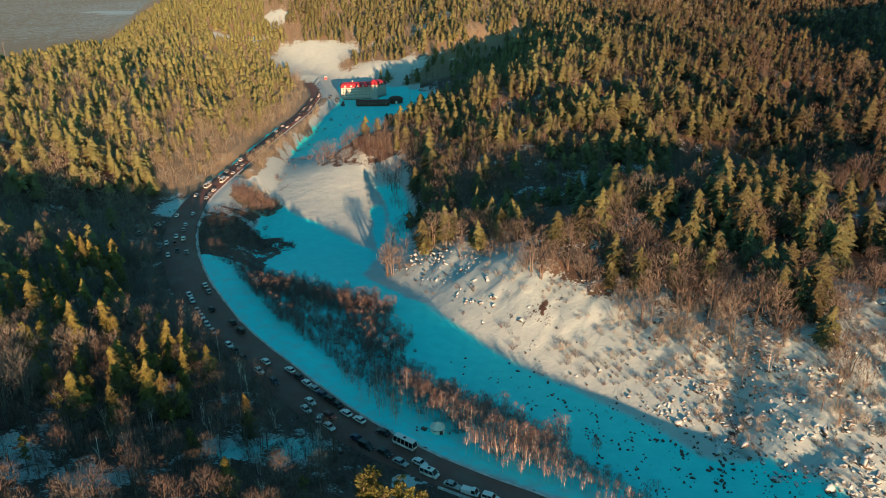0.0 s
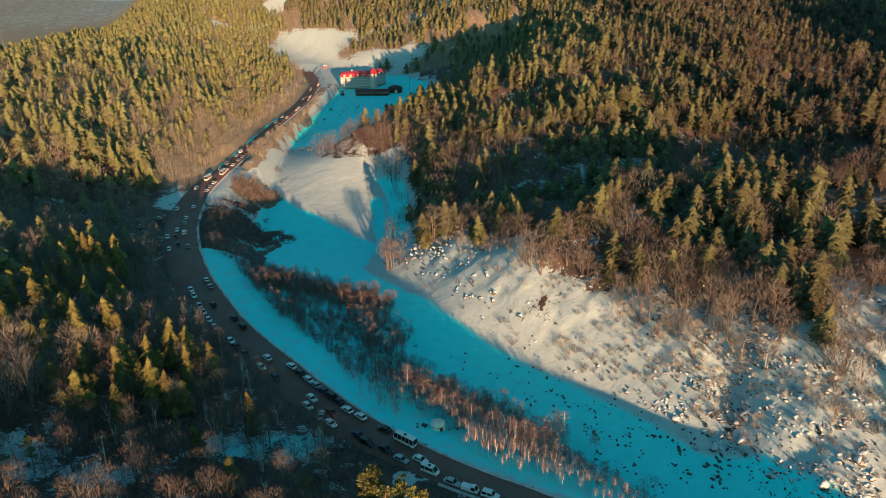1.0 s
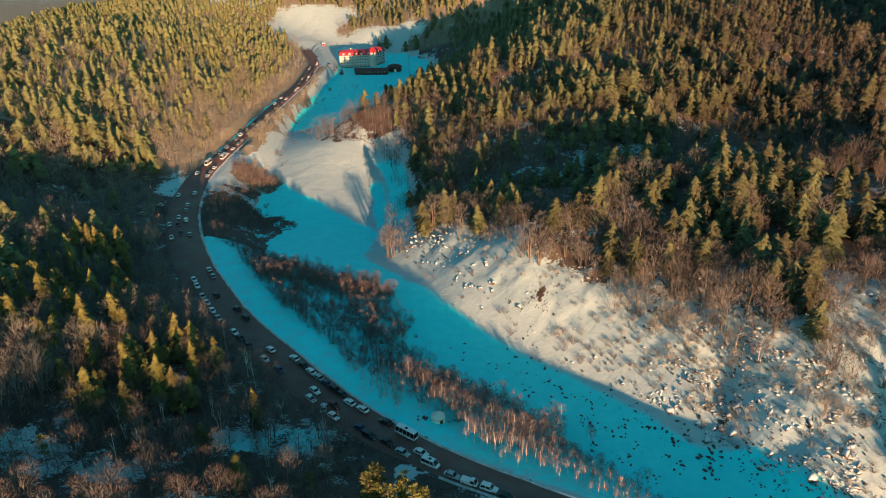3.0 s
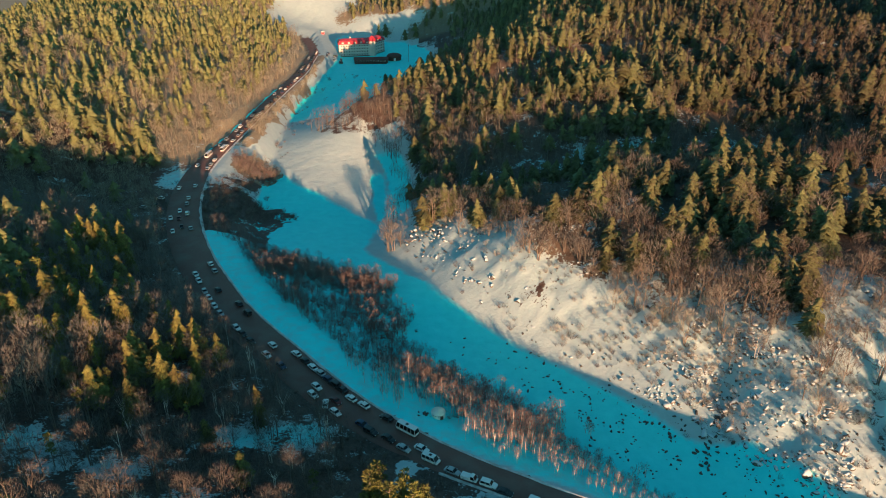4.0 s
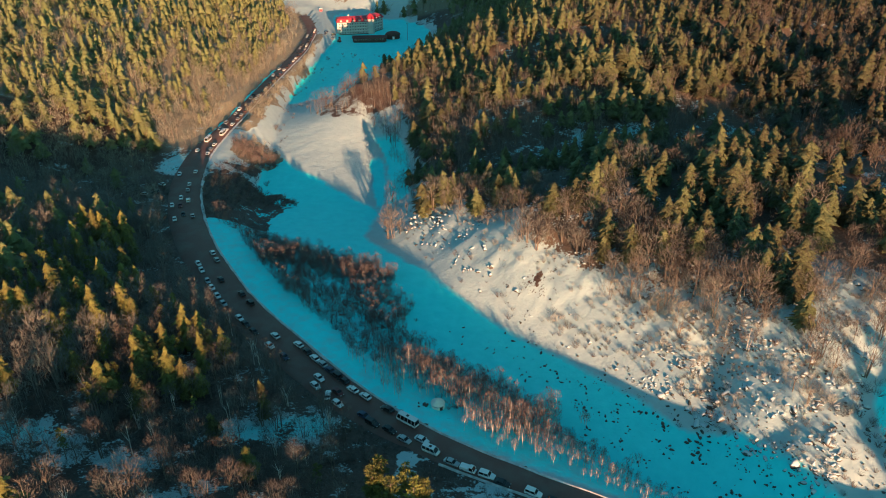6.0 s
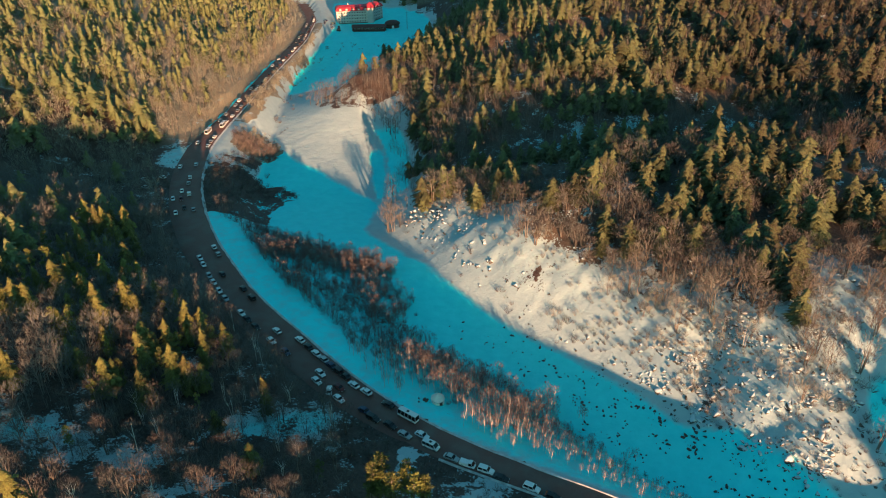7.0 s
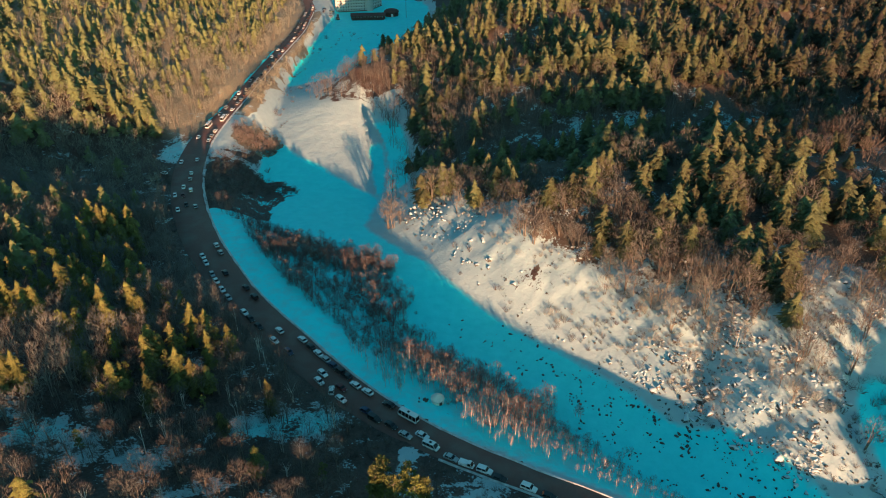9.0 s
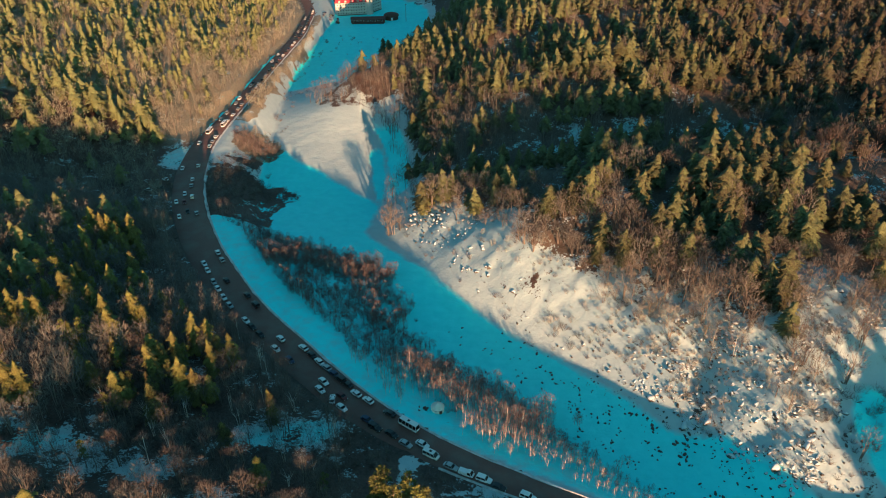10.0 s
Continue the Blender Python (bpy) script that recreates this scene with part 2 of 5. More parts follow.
def mesh_from(name, verts, tris, materials, slots=None, tints=None):
    """A mesh from numpy arrays of vertices and triangles."""
    me = bpy.data.meshes.new(name)
    n = len(tris)
    me.vertices.add(len(verts))
    me.vertices.foreach_set("co", np.asarray(verts, np.float32).ravel())
    me.loops.add(n * 3)
    me.loops.foreach_set("vertex_index", np.asarray(tris, np.int32).ravel())
    me.polygons.add(n)
    me.polygons.foreach_set("loop_start", np.arange(0, n * 3, 3, dtype=np.int32))
    for m in materials:
        me.materials.append(m)
    if slots is not None:
        me.polygons.foreach_set("material_index", np.asarray(slots, np.int32))
    if tints is not None:
        me.attributes.new("tint", "FLOAT", "POINT").data.foreach_set("value", np.asarray(tints, np.float32))
    me.update(calc_edges=True)
    return me


def along(x, y):
    """Signed distances from the road's middle and from the eastern foot."""
    return (x - road_x(y)) * lean(road_x, y), (x - foot_x(y)) * lean(foot_x, y)


# ---- ground: one sheet out to the horizon ----
def steps(lo, hi, fine, f0, f1, grow):
    mid = list(np.arange(f0, f1 + 0.1, fine))
    up, d = [], fine
    while f1 + sum(up) < hi:
        d *= grow
        up.append(d)
    down, d = [], fine
    while f0 - sum(down) > lo:
        d *= grow
        down.append(d)
    return np.array([f0 - sum(down[:i + 1]) for i in reversed(range(len(down)))] + mid + [f1 + sum(up[:i + 1]) for i in range(len(up))])


def chute(x, y):
    """A smooth strip of snow down the lower slope."""
    return (np.abs(x - 109 - 0.22 * (y - 127)) < 5.5) & (y < 146)


def open_east(x, y):
    return bump(x, y, 137, 140, 22, 34, -8)


def ravine(x, y):
    return bump(x, y, 100, 342, 120, 17, 4) + bump(x, y, 186, 296, 18, 22)


def knoll_top(x, y):
    return bump(x, y, -56, 458, 36, 19, -8)


def bend_brush(x, y):
    """Dark brush and bare earth on the spit inside the bend."""
    return bump(x, y, -99, 345, 20, 8, -14) + bump(x, y, -115, 338, 14, 38)


def tuft(x, y):
    return bump(x, y, -111, 397, 16, 18)


def far_field(x, y):
    edge = 0.22 * grain(x, y, 24, 47)
    near = bump(x, y, -163, 858, 40, 50, 28) + bump(x, y, -62, 738, 66, 58) + bump(x, y, -148, 902, 52, 20) + bump(x, y, -70, 838, 66, 17)
    patches = bump(x, y, -270, 879, 13, 18) + bump(x, y, -222, 981, 16, 22) + bump(x, y, -231, 907, 10, 15) + bump(x, y, -12, 915, 22, 9)
    return near + patches + edge * (near + patches > 0.1)


def snow_cover(x, y):
    u, v = along(x, y)
    w = waves(x, y, 28, 11)
    cover = np.full(x.shape, 0.24) + 0.10 * w
    verge = np.interp(y, [120, 137, 150, 165], [3.9, 4.5, 5.4, 6.0])
    glade = bump(x, y, -113, 136, 16, 9) + bump(x, y, -50, 143, 17, 8, 12) + bump(x, y, -38, 150, 9, 6, 25) + bump(x, y, -80, 130, 12, 5)
    cover = np.where((u < -6) & (y < 175), 0.20 + 0.14 * w + 0.08 * smooth(150, 115, y) + 0.44 * np.clip(glade, 0, 1), cover)
    cover = np.where((u < -4) & (u > -11) & (y > 395) & (y < 575), 0.8 + 0.2 * w, cover)
    cover = np.where((u < -6) & (y > 370), 0.20 + 0.08 * w, cover)
    floor = (u > verge) & (v < 4)
    cover = np.where(floor, 1.0, cover)
    cover = np.where((u > verge) & (x < belt_x(y)) & (y < 420), 0.92 - 0.22 * smooth(18, 30, u + 6 * grain(x, y, 12, 35)) * smooth(175, 205, y), cover)
    bank = (v >= 4) & (v < 75) & (y < 640)
    start = 22 - 15 * smooth(318, 338, y)
    cover = np.where(bank, 1.0 - 0.72 * smooth(start, start + 16, v + 5 * grain(x, y, 14, 36)) + 0.08 * w, cover)
    wide = bank & (y < 232) & (x < 104 + 8 * w)
    cover = np.where(bank & (y < 232) & ~wide, 0.80 + 0.14 * grain(x, y, 16, 37), cover)
    cover = np.where(wide, 0.86 - 0.44 * smooth(20, 44, v) + 0.24 * grain(x, y, 16, 37), cover)
    cover = np.maximum(cover, np.clip(1.5 * open_east(x, y) + chute(x, y), 0, 1))
    cover = np.maximum(cover, np.clip(1.0 * ravine(x, y) * (0.5 + 0.5 * grain(x, y, 15, 39)), 0, 1))
    brush = (u > 6) & (y > 422) & (y < 700) & (u < np.interp(y, [430, 570], [18, 11]) + 3 * waves(x, y, 30, 5))
    brush = brush | ((u > 6) & (tuft(x, y) > 0.45))
    cover = np.where(brush, 0.32, cover)
    cover = np.where((u > 9) & (x < -86 + 4 * w) & (y > 296) & (y < 352), 0.36, cover)
    cover = cover - 1.0 * smooth(0.3, 0.5, bend_brush(x, y) + 0.35 * grain(x, y, 9, 17)) * (u > 8) * (0.62 + 0.3 * grain(x, y, 5, 18))
    cover = cover - 0.5 * smooth(0.35, 0.6, knoll_top(x, y) + 0.2 * grain(x, y, 12, 38))
    cover = np.maximum(cover, np.clip(far_field(x, y) * 2.2 - 0.5, 0, 1))
    cover = np.maximum(cover, 0.72 * bump(x, y, -148, 366, 12, 24, 8))
    cover = np.where((u < -verge) & (u > -30) & (x > -12) & (y < 142), 0.62 + 0.3 * grain(x, y, 7, 40), cover)
    # distance haze put into the ground colour as extra snow on the far plain
    far = smooth(1300, 1700, np.hypot(x, y))
    cover = cover * (1 - far) + far * (0.40 + 0.12 * grain(x, y, 300, 21) + 0.5 * (grain(x, y * 2.2, 500, 22) > 0.55))
    return np.clip(cover, 0, 1)


def shade_mask(x, y):
    """Where snow takes the teal of shade: valley floor, verge and patches."""
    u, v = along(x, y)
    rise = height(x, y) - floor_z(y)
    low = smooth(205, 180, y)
    snow_shade = smooth(1, -7, v + 3.5 * smooth(252, 264, y) * smooth(308, 294, y) - 1.5 * smooth(300, 270, y) * smooth(175, 195, y) - 1 * low) * smooth(3.4 + 2.5 * low, 1.6 + 2.5 * low, rise) * smooth(8, 14, u) * (1 - sunlit_bar(x, y))
    verge_shade = 0.7 * smooth(4.5, 7, u) * smooth(belt_x(y) + 2, belt_x(y) - 2, x) * smooth(385, 300, y)
    snow_shade = np.maximum(snow_shade, verge_shade)
    patch_shade = smooth(2, -3, v - 7 * smooth(160, 148, y)) * smooth(190, 165, y + 0.4 * (x - 75)) * (v > -8) + smooth(0.3, 0.6, bump(x, y, 127, 138, 10, 20))
    patch_shade = patch_shade + smooth(14, 8, v) * smooth(-3, 0, v) * smooth(335, 345, y) * smooth(432, 415, y) + 0.6 * np.clip(bump(x, y, -113, 136, 16, 9) + bump(x, y, -50, 143, 17, 8, 12) + bump(x, y, -38, 150, 9, 6, 25), 0, 1)
    patch_shade = patch_shade + 0.9 * ((u < -4) & (u > -11) & (y > 395) & (y < 575)) + 0.4 * smooth(0.35, 0.7, bump(x, y, -148, 366, 12, 24, 8)) + 0.45 * smooth(0.4, 0.8, ravine(x, y))
    return np.clip(np.maximum(snow_shade, 0.9 * patch_shade), 0, 1) * smooth(860, 780, y)


def dry_grass(x, y):
    u, v = along(x, y)
    g = 0.75 * ((u > 6) & (y > 422) & (y < 720) & (u < 20)) + 0.75 * (tuft(x, y) > 0.4)
    g = np.maximum(g, 0.9 * bump(x, y, -158, 398, 18, 14))
    g = np.maximum(g, 0.6 * bump(x, y, -150, 640, 14, 120))
    # grassy west hill, raised further to put its sunlit look into the colour
    g = np.maximum(g, 0.85 * ((u < -6) & (y > 400)))
    g = np.maximum(g, 0.6 * (y > 800))
    g = np.maximum(g, 0.12 * ((v > 20)))
    g = np.maximum(g, 0.30 * smooth(1200, 1600, np.hypot(x, y)))
    return np.clip(g, 0, 1)


def build_ground():
    xs = steps(-4600, 4600, 1.9, -150, 160, 1.045)
    ys = steps(-1500, 4600, 1.9, 108, 400, 1.03)
    gx, gy = np.meshgrid(xs, ys)
    x, y = gx.ravel(), gy.ravel()
    z = height(x, y)
    u, v = along(x, y)
    z = np.where((np.abs(u) < 9.5) & (y < 815), np.minimum(z, road_z(y) - 0.25), z)
    rocky = smooth(2, 18, v) * smooth(95, 60, v) * (y < 460)
    z = z + rocky * (1.2 * grain(x, y, 13, 31, 4) * (0.4 + 0.6 * smooth(190, 225, y)) + 0.5 * grain(x, y, 5.2, 34, 2) * smooth(235, 205, y) + 0.5 * grain(x, y, 6, 35, 2) * smooth(205, 235, y)) + 0.12 * grain(x, y, 9, 33)
    nx, ny = len(xs), len(ys)
    i = (np.arange(ny - 1)[:, None] * nx + np.arange(nx - 1)[None, :]).ravel()
    tris = np.concatenate([np.stack([i, i + 1, i + nx + 1], 1), np.stack([i, i + nx + 1, i + nx], 1)])
    me = mesh_from("ground", np.stack([x, y, z], 1), tris, [M_GROUND])
    me.attributes.new("snow", "FLOAT", "POINT").data.foreach_set("value", snow_cover(x, y).astype(np.float32))
    me.attributes.new("grass", "FLOAT", "POINT").data.foreach_set("value", dry_grass(x, y).astype(np.float32))
    me.attributes.new("snow_shade", "FLOAT", "POINT").data.foreach_set("value", shade_mask(x, y).astype(np.float32))
    me.polygons.foreach_set("use_smooth", np.ones(len(tris), bool))
    tagged(new("ground", me), "snow-covered valley floor and wooded slopes", "ground", kind="structure")


build_ground()


def ground_at(x, y):
    return float(height(np.array([x]), np.array([y]))[0])


# ---- road ----
def road_frame(y):
    x = float(road_x(y))
    dx, dy = float(road_x(y + 3) - road_x(y - 3)), 6.0
    n = math.hypot(dx, dy)
    return Vector((x, y, float(road_z(y)))), Vector((dx / n, dy / n, 0)), Vector((dy / n, -dx / n, 0))


def ribbon(name, ys, profile, material):
    """A strip along the road; profile: (sideways, up) pairs, which may depend on y."""
    verts, tris = [], []
    k = len(profile(ys[0]))
    for j, y in enumerate(ys):
        p, f, r = road_frame(y)
        for o, h in profile(y):
            verts.append(p + r * o + Vector((0, 0, h)))
        if j:
            for i in range(k - 1):
                a = (j - 1) * k + i
                tris += [(a, a + k, a + k + 1), (a, a + k + 1, a + 1)]
    tris = [(a, c, b) for a, b, c in tris]
    me = mesh_from(name, [tuple(v) for v in verts], tris, [material])
    return new(name, me)


ROAD_YS = list(np.arange(60, 440, 3.0)) + list(np.arange(440, 806, 6.0))


def half_width(y):
    return float(np.interp(y, [100, 126, 137, 150, 165, 200, 240, 300, 345, 385, 430, 700, 900], [3.6, 3.7, 4.3, 5.2, 6.0, 6.6, 7.2, 7.6, 7.6, 6.2, 4.6, 4.4, 3.5]))


tagged(ribbon("road", ROAD_YS, lambda y: [(-half_width(y) - 0.6, -0.5), (-half_width(y), 0.02), (0, 0.10), (half_width(y), 0.02), (half_width(y) + 0.6, -0.5)], M_ASPHALT),
       "worn dark grey asphalt mountain road curving along the valley", "road", kind="structure")


def berm(side):
    rs = np.random.RandomState(5 + (side > 0))
    wob = {y: (rs.uniform(0.7, 1.3), rs.uniform(-0.25, 0.35)) for y in ROAD_YS}

    def profile(y):
        a, b = wob[y]
        w = half_width(y) - 0.25
        pts = [(w + b, -0.3), (w + 0.25 + b, 0.10 * a), (w + 0.5 + b, 0.24 * a), (w + 0.9, 0.10 * a), (w + 1.8, -1.0)]
        return [(side * o, h) for o, h in (pts if side > 0 else pts)][::side]

    return ribbon("snow_bank", [y for y in ROAD_YS if y < 700], profile, M_SNOW)


for side in (1,):
    tagged(berm(side), "low ridge of ploughed snow along the road edge", "snow bank", kind="structure")


tagged(ribbon("kerb", [y for y in ROAD_YS if 117 < y < 142], lambda y: [(-half_width(y) - o, h) for o, h in ((1.0, -0.6), (0.75, 0.34), (0.35, 0.36), (0.1, -0.3))], M_SNOW),
       "low snow-dusted stone kerb along the drop beside the road", "kerb", kind="structure")


# ---- trees ----
class Soup:
    """Collects triangles of a tree: bark in slot 0, leaves or twigs in slot 1."""

    def __init__(self):
        self.v, self.t, self.s = [], [], []

    def blade(self, pts, slot):
        a = len(self.v)
        self.v += [tuple(p) for p in pts]
        for i in range(1, len(pts) - 1):
            self.t.append((a, a + i, a + i + 1))
            self.s.append(slot)

    def tube(self, path, radii, sides, slot):
        a = len(self.v)
        for j, (p, r) in enumerate(zip(path, radii)):
            d = (path[min(j + 1, len(path) - 1)] - path[max(j - 1, 0)]).normalized()
            e = d.orthogonal().normalized()
            f = d.cross(e)
            for i in range(sides):
                q = 2 * math.pi * i / sides
                self.v.append(tuple(p + (e * math.cos(q) + f * math.sin(q)) * r))
        for j in range(len(path) - 1):
            for i in range(sides):
                b, c = a + j * sides + i, a + j * sides + (i + 1) % sides
                self.t += [(b, c, c + sides), (b, c + sides, b + sides)]
                self.s += [slot, slot]

    def arrays(self):
        return np.array(self.v, np.float32), np.array(self.t, np.int32), np.array(self.s, np.int32)


def fir(rnd, h, r, tiers, points, blades, stem=True):
    """A fir: a tapered stem and ragged, drooping tiers of boughs, each tier off centre, with loose sprays that break the outline."""
    s = Soup()
    lean_x, lean_y = rnd.uniform(-0.4, 0.4), rnd.uniform(-0.4, 0.4)
    if stem:
        s.tube([Vector((0, 0, -1.0)), Vector((0, 0, h * 0.5)), Vector((lean_x, lean_y, h * 0.93))], [0.016 * h, 0.009 * h, 0.02], 4, 0)
    belly, heavy = rnd.uniform(0.48, 0.72), rnd.uniform(0, 6.28)
    waist = rnd.uniform(14, 22)

    def profile(t):
        return r * min(1.0, 0.66 + 1.9 * t) * (1 - t ** 1.25) ** belly * (1 + 0.13 * math.sin(t * waist + h)) + 0.10

    low = 0.08 if stem else 0.0
    for k in range(tiers):
        t = max(0.0, low + (0.96 - low) * (k + rnd.uniform(-0.2, 0.2)) / tiers)
        top = min(1.0, t + rnd.uniform(1.2, 2.0) / tiers)
        n = max(4, int(points * (1.15 - 0.55 * t)))
        off = rnd.uniform(0, 0.22) * profile(t)
        oq = rnd.uniform(0, 6.28)
        ox, oy = lean_x * t + math.cos(oq) * off, lean_y * t + math.sin(oq) * off
        a = len(s.v)
        s.v.append((lean_x * top + 0.5 * (ox - lean_x * t), lean_y * top + 0.5 * (oy - lean_y * t), h * top))
        q0 = rnd.uniform(0, 6.28)
        for i in range(2 * n):
            q = q0 + math.pi * i / n + rnd.uniform(-0.18, 0.18)
            ridge = i % 2 == 0
            wide = profile(t) * (1 + 0.20 * math.cos(q - heavy)) * (rnd.uniform(0.68, 1.25) if ridge else rnd.uniform(0.40, 0.70))
            z = h * t - profile(t) * (rnd.uniform(0.05, 0.34) if ridge else rnd.uniform(-0.30, 0.02)) * (1 - 0.6 * t)
            s.v.append((ox + math.cos(q) * wide, oy + math.sin(q) * wide, z))
        for i in range(2 * n):
            s.t.append((a, a + 1 + i, a + 1 + (i + 1) % (2 * n)))
            s.s.append(1)
    for i in range(blades):
        t = low + (0.96 - low) * (1 - math.sqrt(1 - rnd.random() * 0.98))
        q = rnd.uniform(0, 6.28)
        d, o = Vector((math.cos(q), math.sin(q), 0)), Vector((-math.sin(q), math.cos(q), 0))
        ln = profile(t) * rnd.uniform(0.90, 1.3)
        w = 0.20 + 0.17 * ln
        root = d * ln * 0.45 + Vector((0, 0, h * t + 0.30 * ln))
        tip = d * ln + Vector((0, 0, h * t + ln * rnd.uniform(-0.25, 0.25) * (1 - t)))
        mid = root.lerp(tip, 0.6)
        s.blade([root, mid - o * w - Vector((0, 0, w * 0.5)), tip, mid + o * w + Vector((0, 0, w * 0.3))], 1)
    return s.arrays()


def pine(rnd, h, r, clumps, leaves):
    """A pine: bare lower stem, a few limbs, and tufted clumps of needles with gaps."""
    s = Soup()
    bend = Vector((rnd.uniform(-0.6, 0.6), rnd.uniform(-0.6, 0.6), 0))
    top = Vector((0, 0, h * 0.93)) + bend
    s.tube([Vector((0, 0, -1)), Vector((0, 0, h * 0.5)) + bend * 0.6, top], [0.017 * h, 0.012 * h, 0.04], 5, 0)
    for i in range(clumps):
        t = 0.38 + 0.60 * (i + rnd.random() * 0.6) / clumps
        q = i * 2.4 + rnd.uniform(-0.5, 0.5)
        out = r * rnd.uniform(0.35, 0.95) * (1.15 - t) / 0.75 * (0.6 if t < 0.5 else 1)
        base = Vector((0, 0, h * t * 0.94)) + bend * t
        c = base + Vector((math.cos(q) * out, math.sin(q) * out, h * 0.045))
        s.tube([base - Vector((0, 0, 0.4)), c], [0.06, 0.03], 3, 5)
        cr = r * rnd.uniform(0.28, 0.44)
        for k in range(leaves):
            d = Vector((rnd.gauss(0, 1), rnd.gauss(0, 1), rnd.gauss(0.25, 0.8))).normalized()
            p = c + Vector((d.x * cr, d.y * cr, d.z * cr * 0.75)) * rnd.uniform(0.35, 1.0)
            o = d.cross(Vector((rnd.uniform(-1, 1), rnd.uniform(-1, 1), rnd.uniform(-1, 1)))).normalized()
            ln, w = cr * rnd.uniform(0.35, 0.6), cr * rnd.uniform(0.14, 0.26)
            up = (d + Vector((0, 0, 0.5))).normalized() * ln
            s.blade([p - up * 0.4 - o * w * 0.5, p + o * w, p + up, p - o * w], 1)
    return s.arrays()


def puff(soup, rnd, h, wide, count, length, width, low=0.34):
    """A soft bare crown: a few stems and many fine slivers of twig that fan out and up."""
    s = soup
    for i in range(count):
        q, t = rnd.uniform(0, 6.283), rnd.random()
        z = h * (low + (0.98 - low) * t)
        ring = wide * (0.45 + 0.9 * math.sin(math.pi * min(1, 0.12 + 0.80 * t))) * math.sqrt(rnd.uniform(0.05, 1.0)) * 0.8
        p = Vector((math.cos(q) * ring, math.sin(q) * ring, z))
        d = Vector((math.cos(q) * rnd.uniform(0.1, 1.0), math.sin(q) * rnd.uniform(0.1, 1.0), rnd.uniform(0.5, 1.3))) + Vector((rnd.gauss(0, 0.3), rnd.gauss(0, 0.3), 0))
        d.normalize()
        o = d.cross(Vector((rnd.gauss(0, 1), rnd.gauss(0, 1), rnd.gauss(0, 1)))).normalized() * width
        ln = length * rnd.uniform(0.6, 1.3)
        s.blade([p - o - d * ln * 0.5, p + o - d * ln * 0.5, p + d * ln * 0.5], 1)


def soft_tree(rnd, h, wide, stems, limbs, count, length, width, low=0.34, stout=1.0):
    """A leafless tree seen from afar: forked stems under a haze of twigs."""
    s = Soup()
    for st in range(stems):
        q0 = 6.283 * st / stems + rnd.uniform(-0.6, 0.6)
        out = wide * (0.35 if stems > 1 else 0.08)
        foot = Vector((math.cos(q0), math.sin(q0), 0)) * 0.2 * (stems > 1)
        fork = Vector((math.cos(q0) * out * 0.4, math.sin(q0) * out * 0.4, h * rnd.uniform(0.36, 0.46)))
        s.tube([foot - Vector((0, 0, 1)), fork], [0.013 * h * stout, 0.009 * h * stout], 3, 0)
        if stems == 1:
            s.tube([fork, Vector((rnd.uniform(-0.3, 0.3), rnd.uniform(-0.3, 0.3), h * 0.93))], [0.009 * h * stout, 0.003 * h], 3, 0)
        for i in range(limbs):
            q = q0 + 6.283 * i / limbs + rnd.uniform(-0.6, 0.6)
            end = fork + Vector((math.cos(q) * wide * rnd.uniform(0.3, 0.7), math.sin(q) * wide * rnd.uniform(0.3, 0.7), h * rnd.uniform(0.28, 0.48)))
            o = Vector((-math.sin(q), math.cos(q), 0)) * 0.0075 * h
            s.blade([fork - o, fork + o, end], 5)
    puff(s, rnd, h, wide, count, length, width, low)
    return s.arrays()


def bush(rnd, h, r, twigs):
    s = Soup()
    for i in range(twigs):
        q, tilt = rnd.uniform(0, 6.28), rnd.uniform(0.1, 1.0)
        d = Vector((math.cos(q) * tilt, math.sin(q) * tilt, 1)).normalized()
        a = Vector((math.cos(q), math.sin(q), 0)) * r * 0.3 * rnd.random() - Vector((0, 0, 0.2))
        e = a + d * h * rnd.uniform(0.5, 1.1)
        o = d.orthogonal().normalized() * rnd.uniform(0.02, 0.05)
        s.blade([a - o, a + o, e], 1)
        g = (d + Vector((rnd.uniform(-1, 1), rnd.uniform(-1, 1), 0.3))).normalized()
        m = a.lerp(e, 0.6)
        s.blade([m - o, m + o, m + g * h * 0.4], 1)
    return s.arrays()


R = random.Random(77)
FIRS = [fir(R, h, r, k, 8, 70) for h, r, k in ((15, 3.7, 12), (17, 4.0, 13), (13, 3.5, 10), (17.5, 3.4, 13), (10.5, 3.1, 9), (14, 4.2, 11))]
FIRS_MID = [fir(R, h, r, k, 6, 34) for h, r, k in ((13.5, 3.7, 8), (15, 3.9, 9), (11, 3.5, 7), (16, 3.4, 9), (9.5, 3.2, 6), (12.5, 4.1, 8))]
FIRS_MIDFAR = [fir(R, h, r, k, 5, 8) for h, r, k in ((12.5, 3.2, 6), (14.5, 3.4, 7), (10, 3.0, 5), (15, 2.9, 7), (11, 3.5, 6))]
FIRS_FAR = [fir(R, h, r, k, 4, 4, False) for h, r, k in ((12, 3.4, 4), (14, 3.7, 4), (10, 3.2, 3), (13, 3.0, 4))]
PINES = [pine(R, h, r, c, 52) for h, r, c in ((15, 2.6, 11), (17, 2.8, 13), (13, 2.3, 9), (16, 2.4, 12))]
BARES = [soft_tree(R, h, wd, st, l, 340, 1.2, 0.036) for h, wd, st, l in ((11, 3.2, 2, 5), (12.5, 3.0, 3, 4), (9, 3.3, 3, 4), (12, 2.6, 1, 6), (10, 3.4, 2, 5))]
BARES_MID = [soft_tree(R, h, wd, st, l, 250, 1.4, 0.052) for h, wd, st, l in ((11, 3.4, 2, 4), (12, 3.1, 3, 3), (9, 3.3, 3, 3), (10, 2.6, 1, 5))]
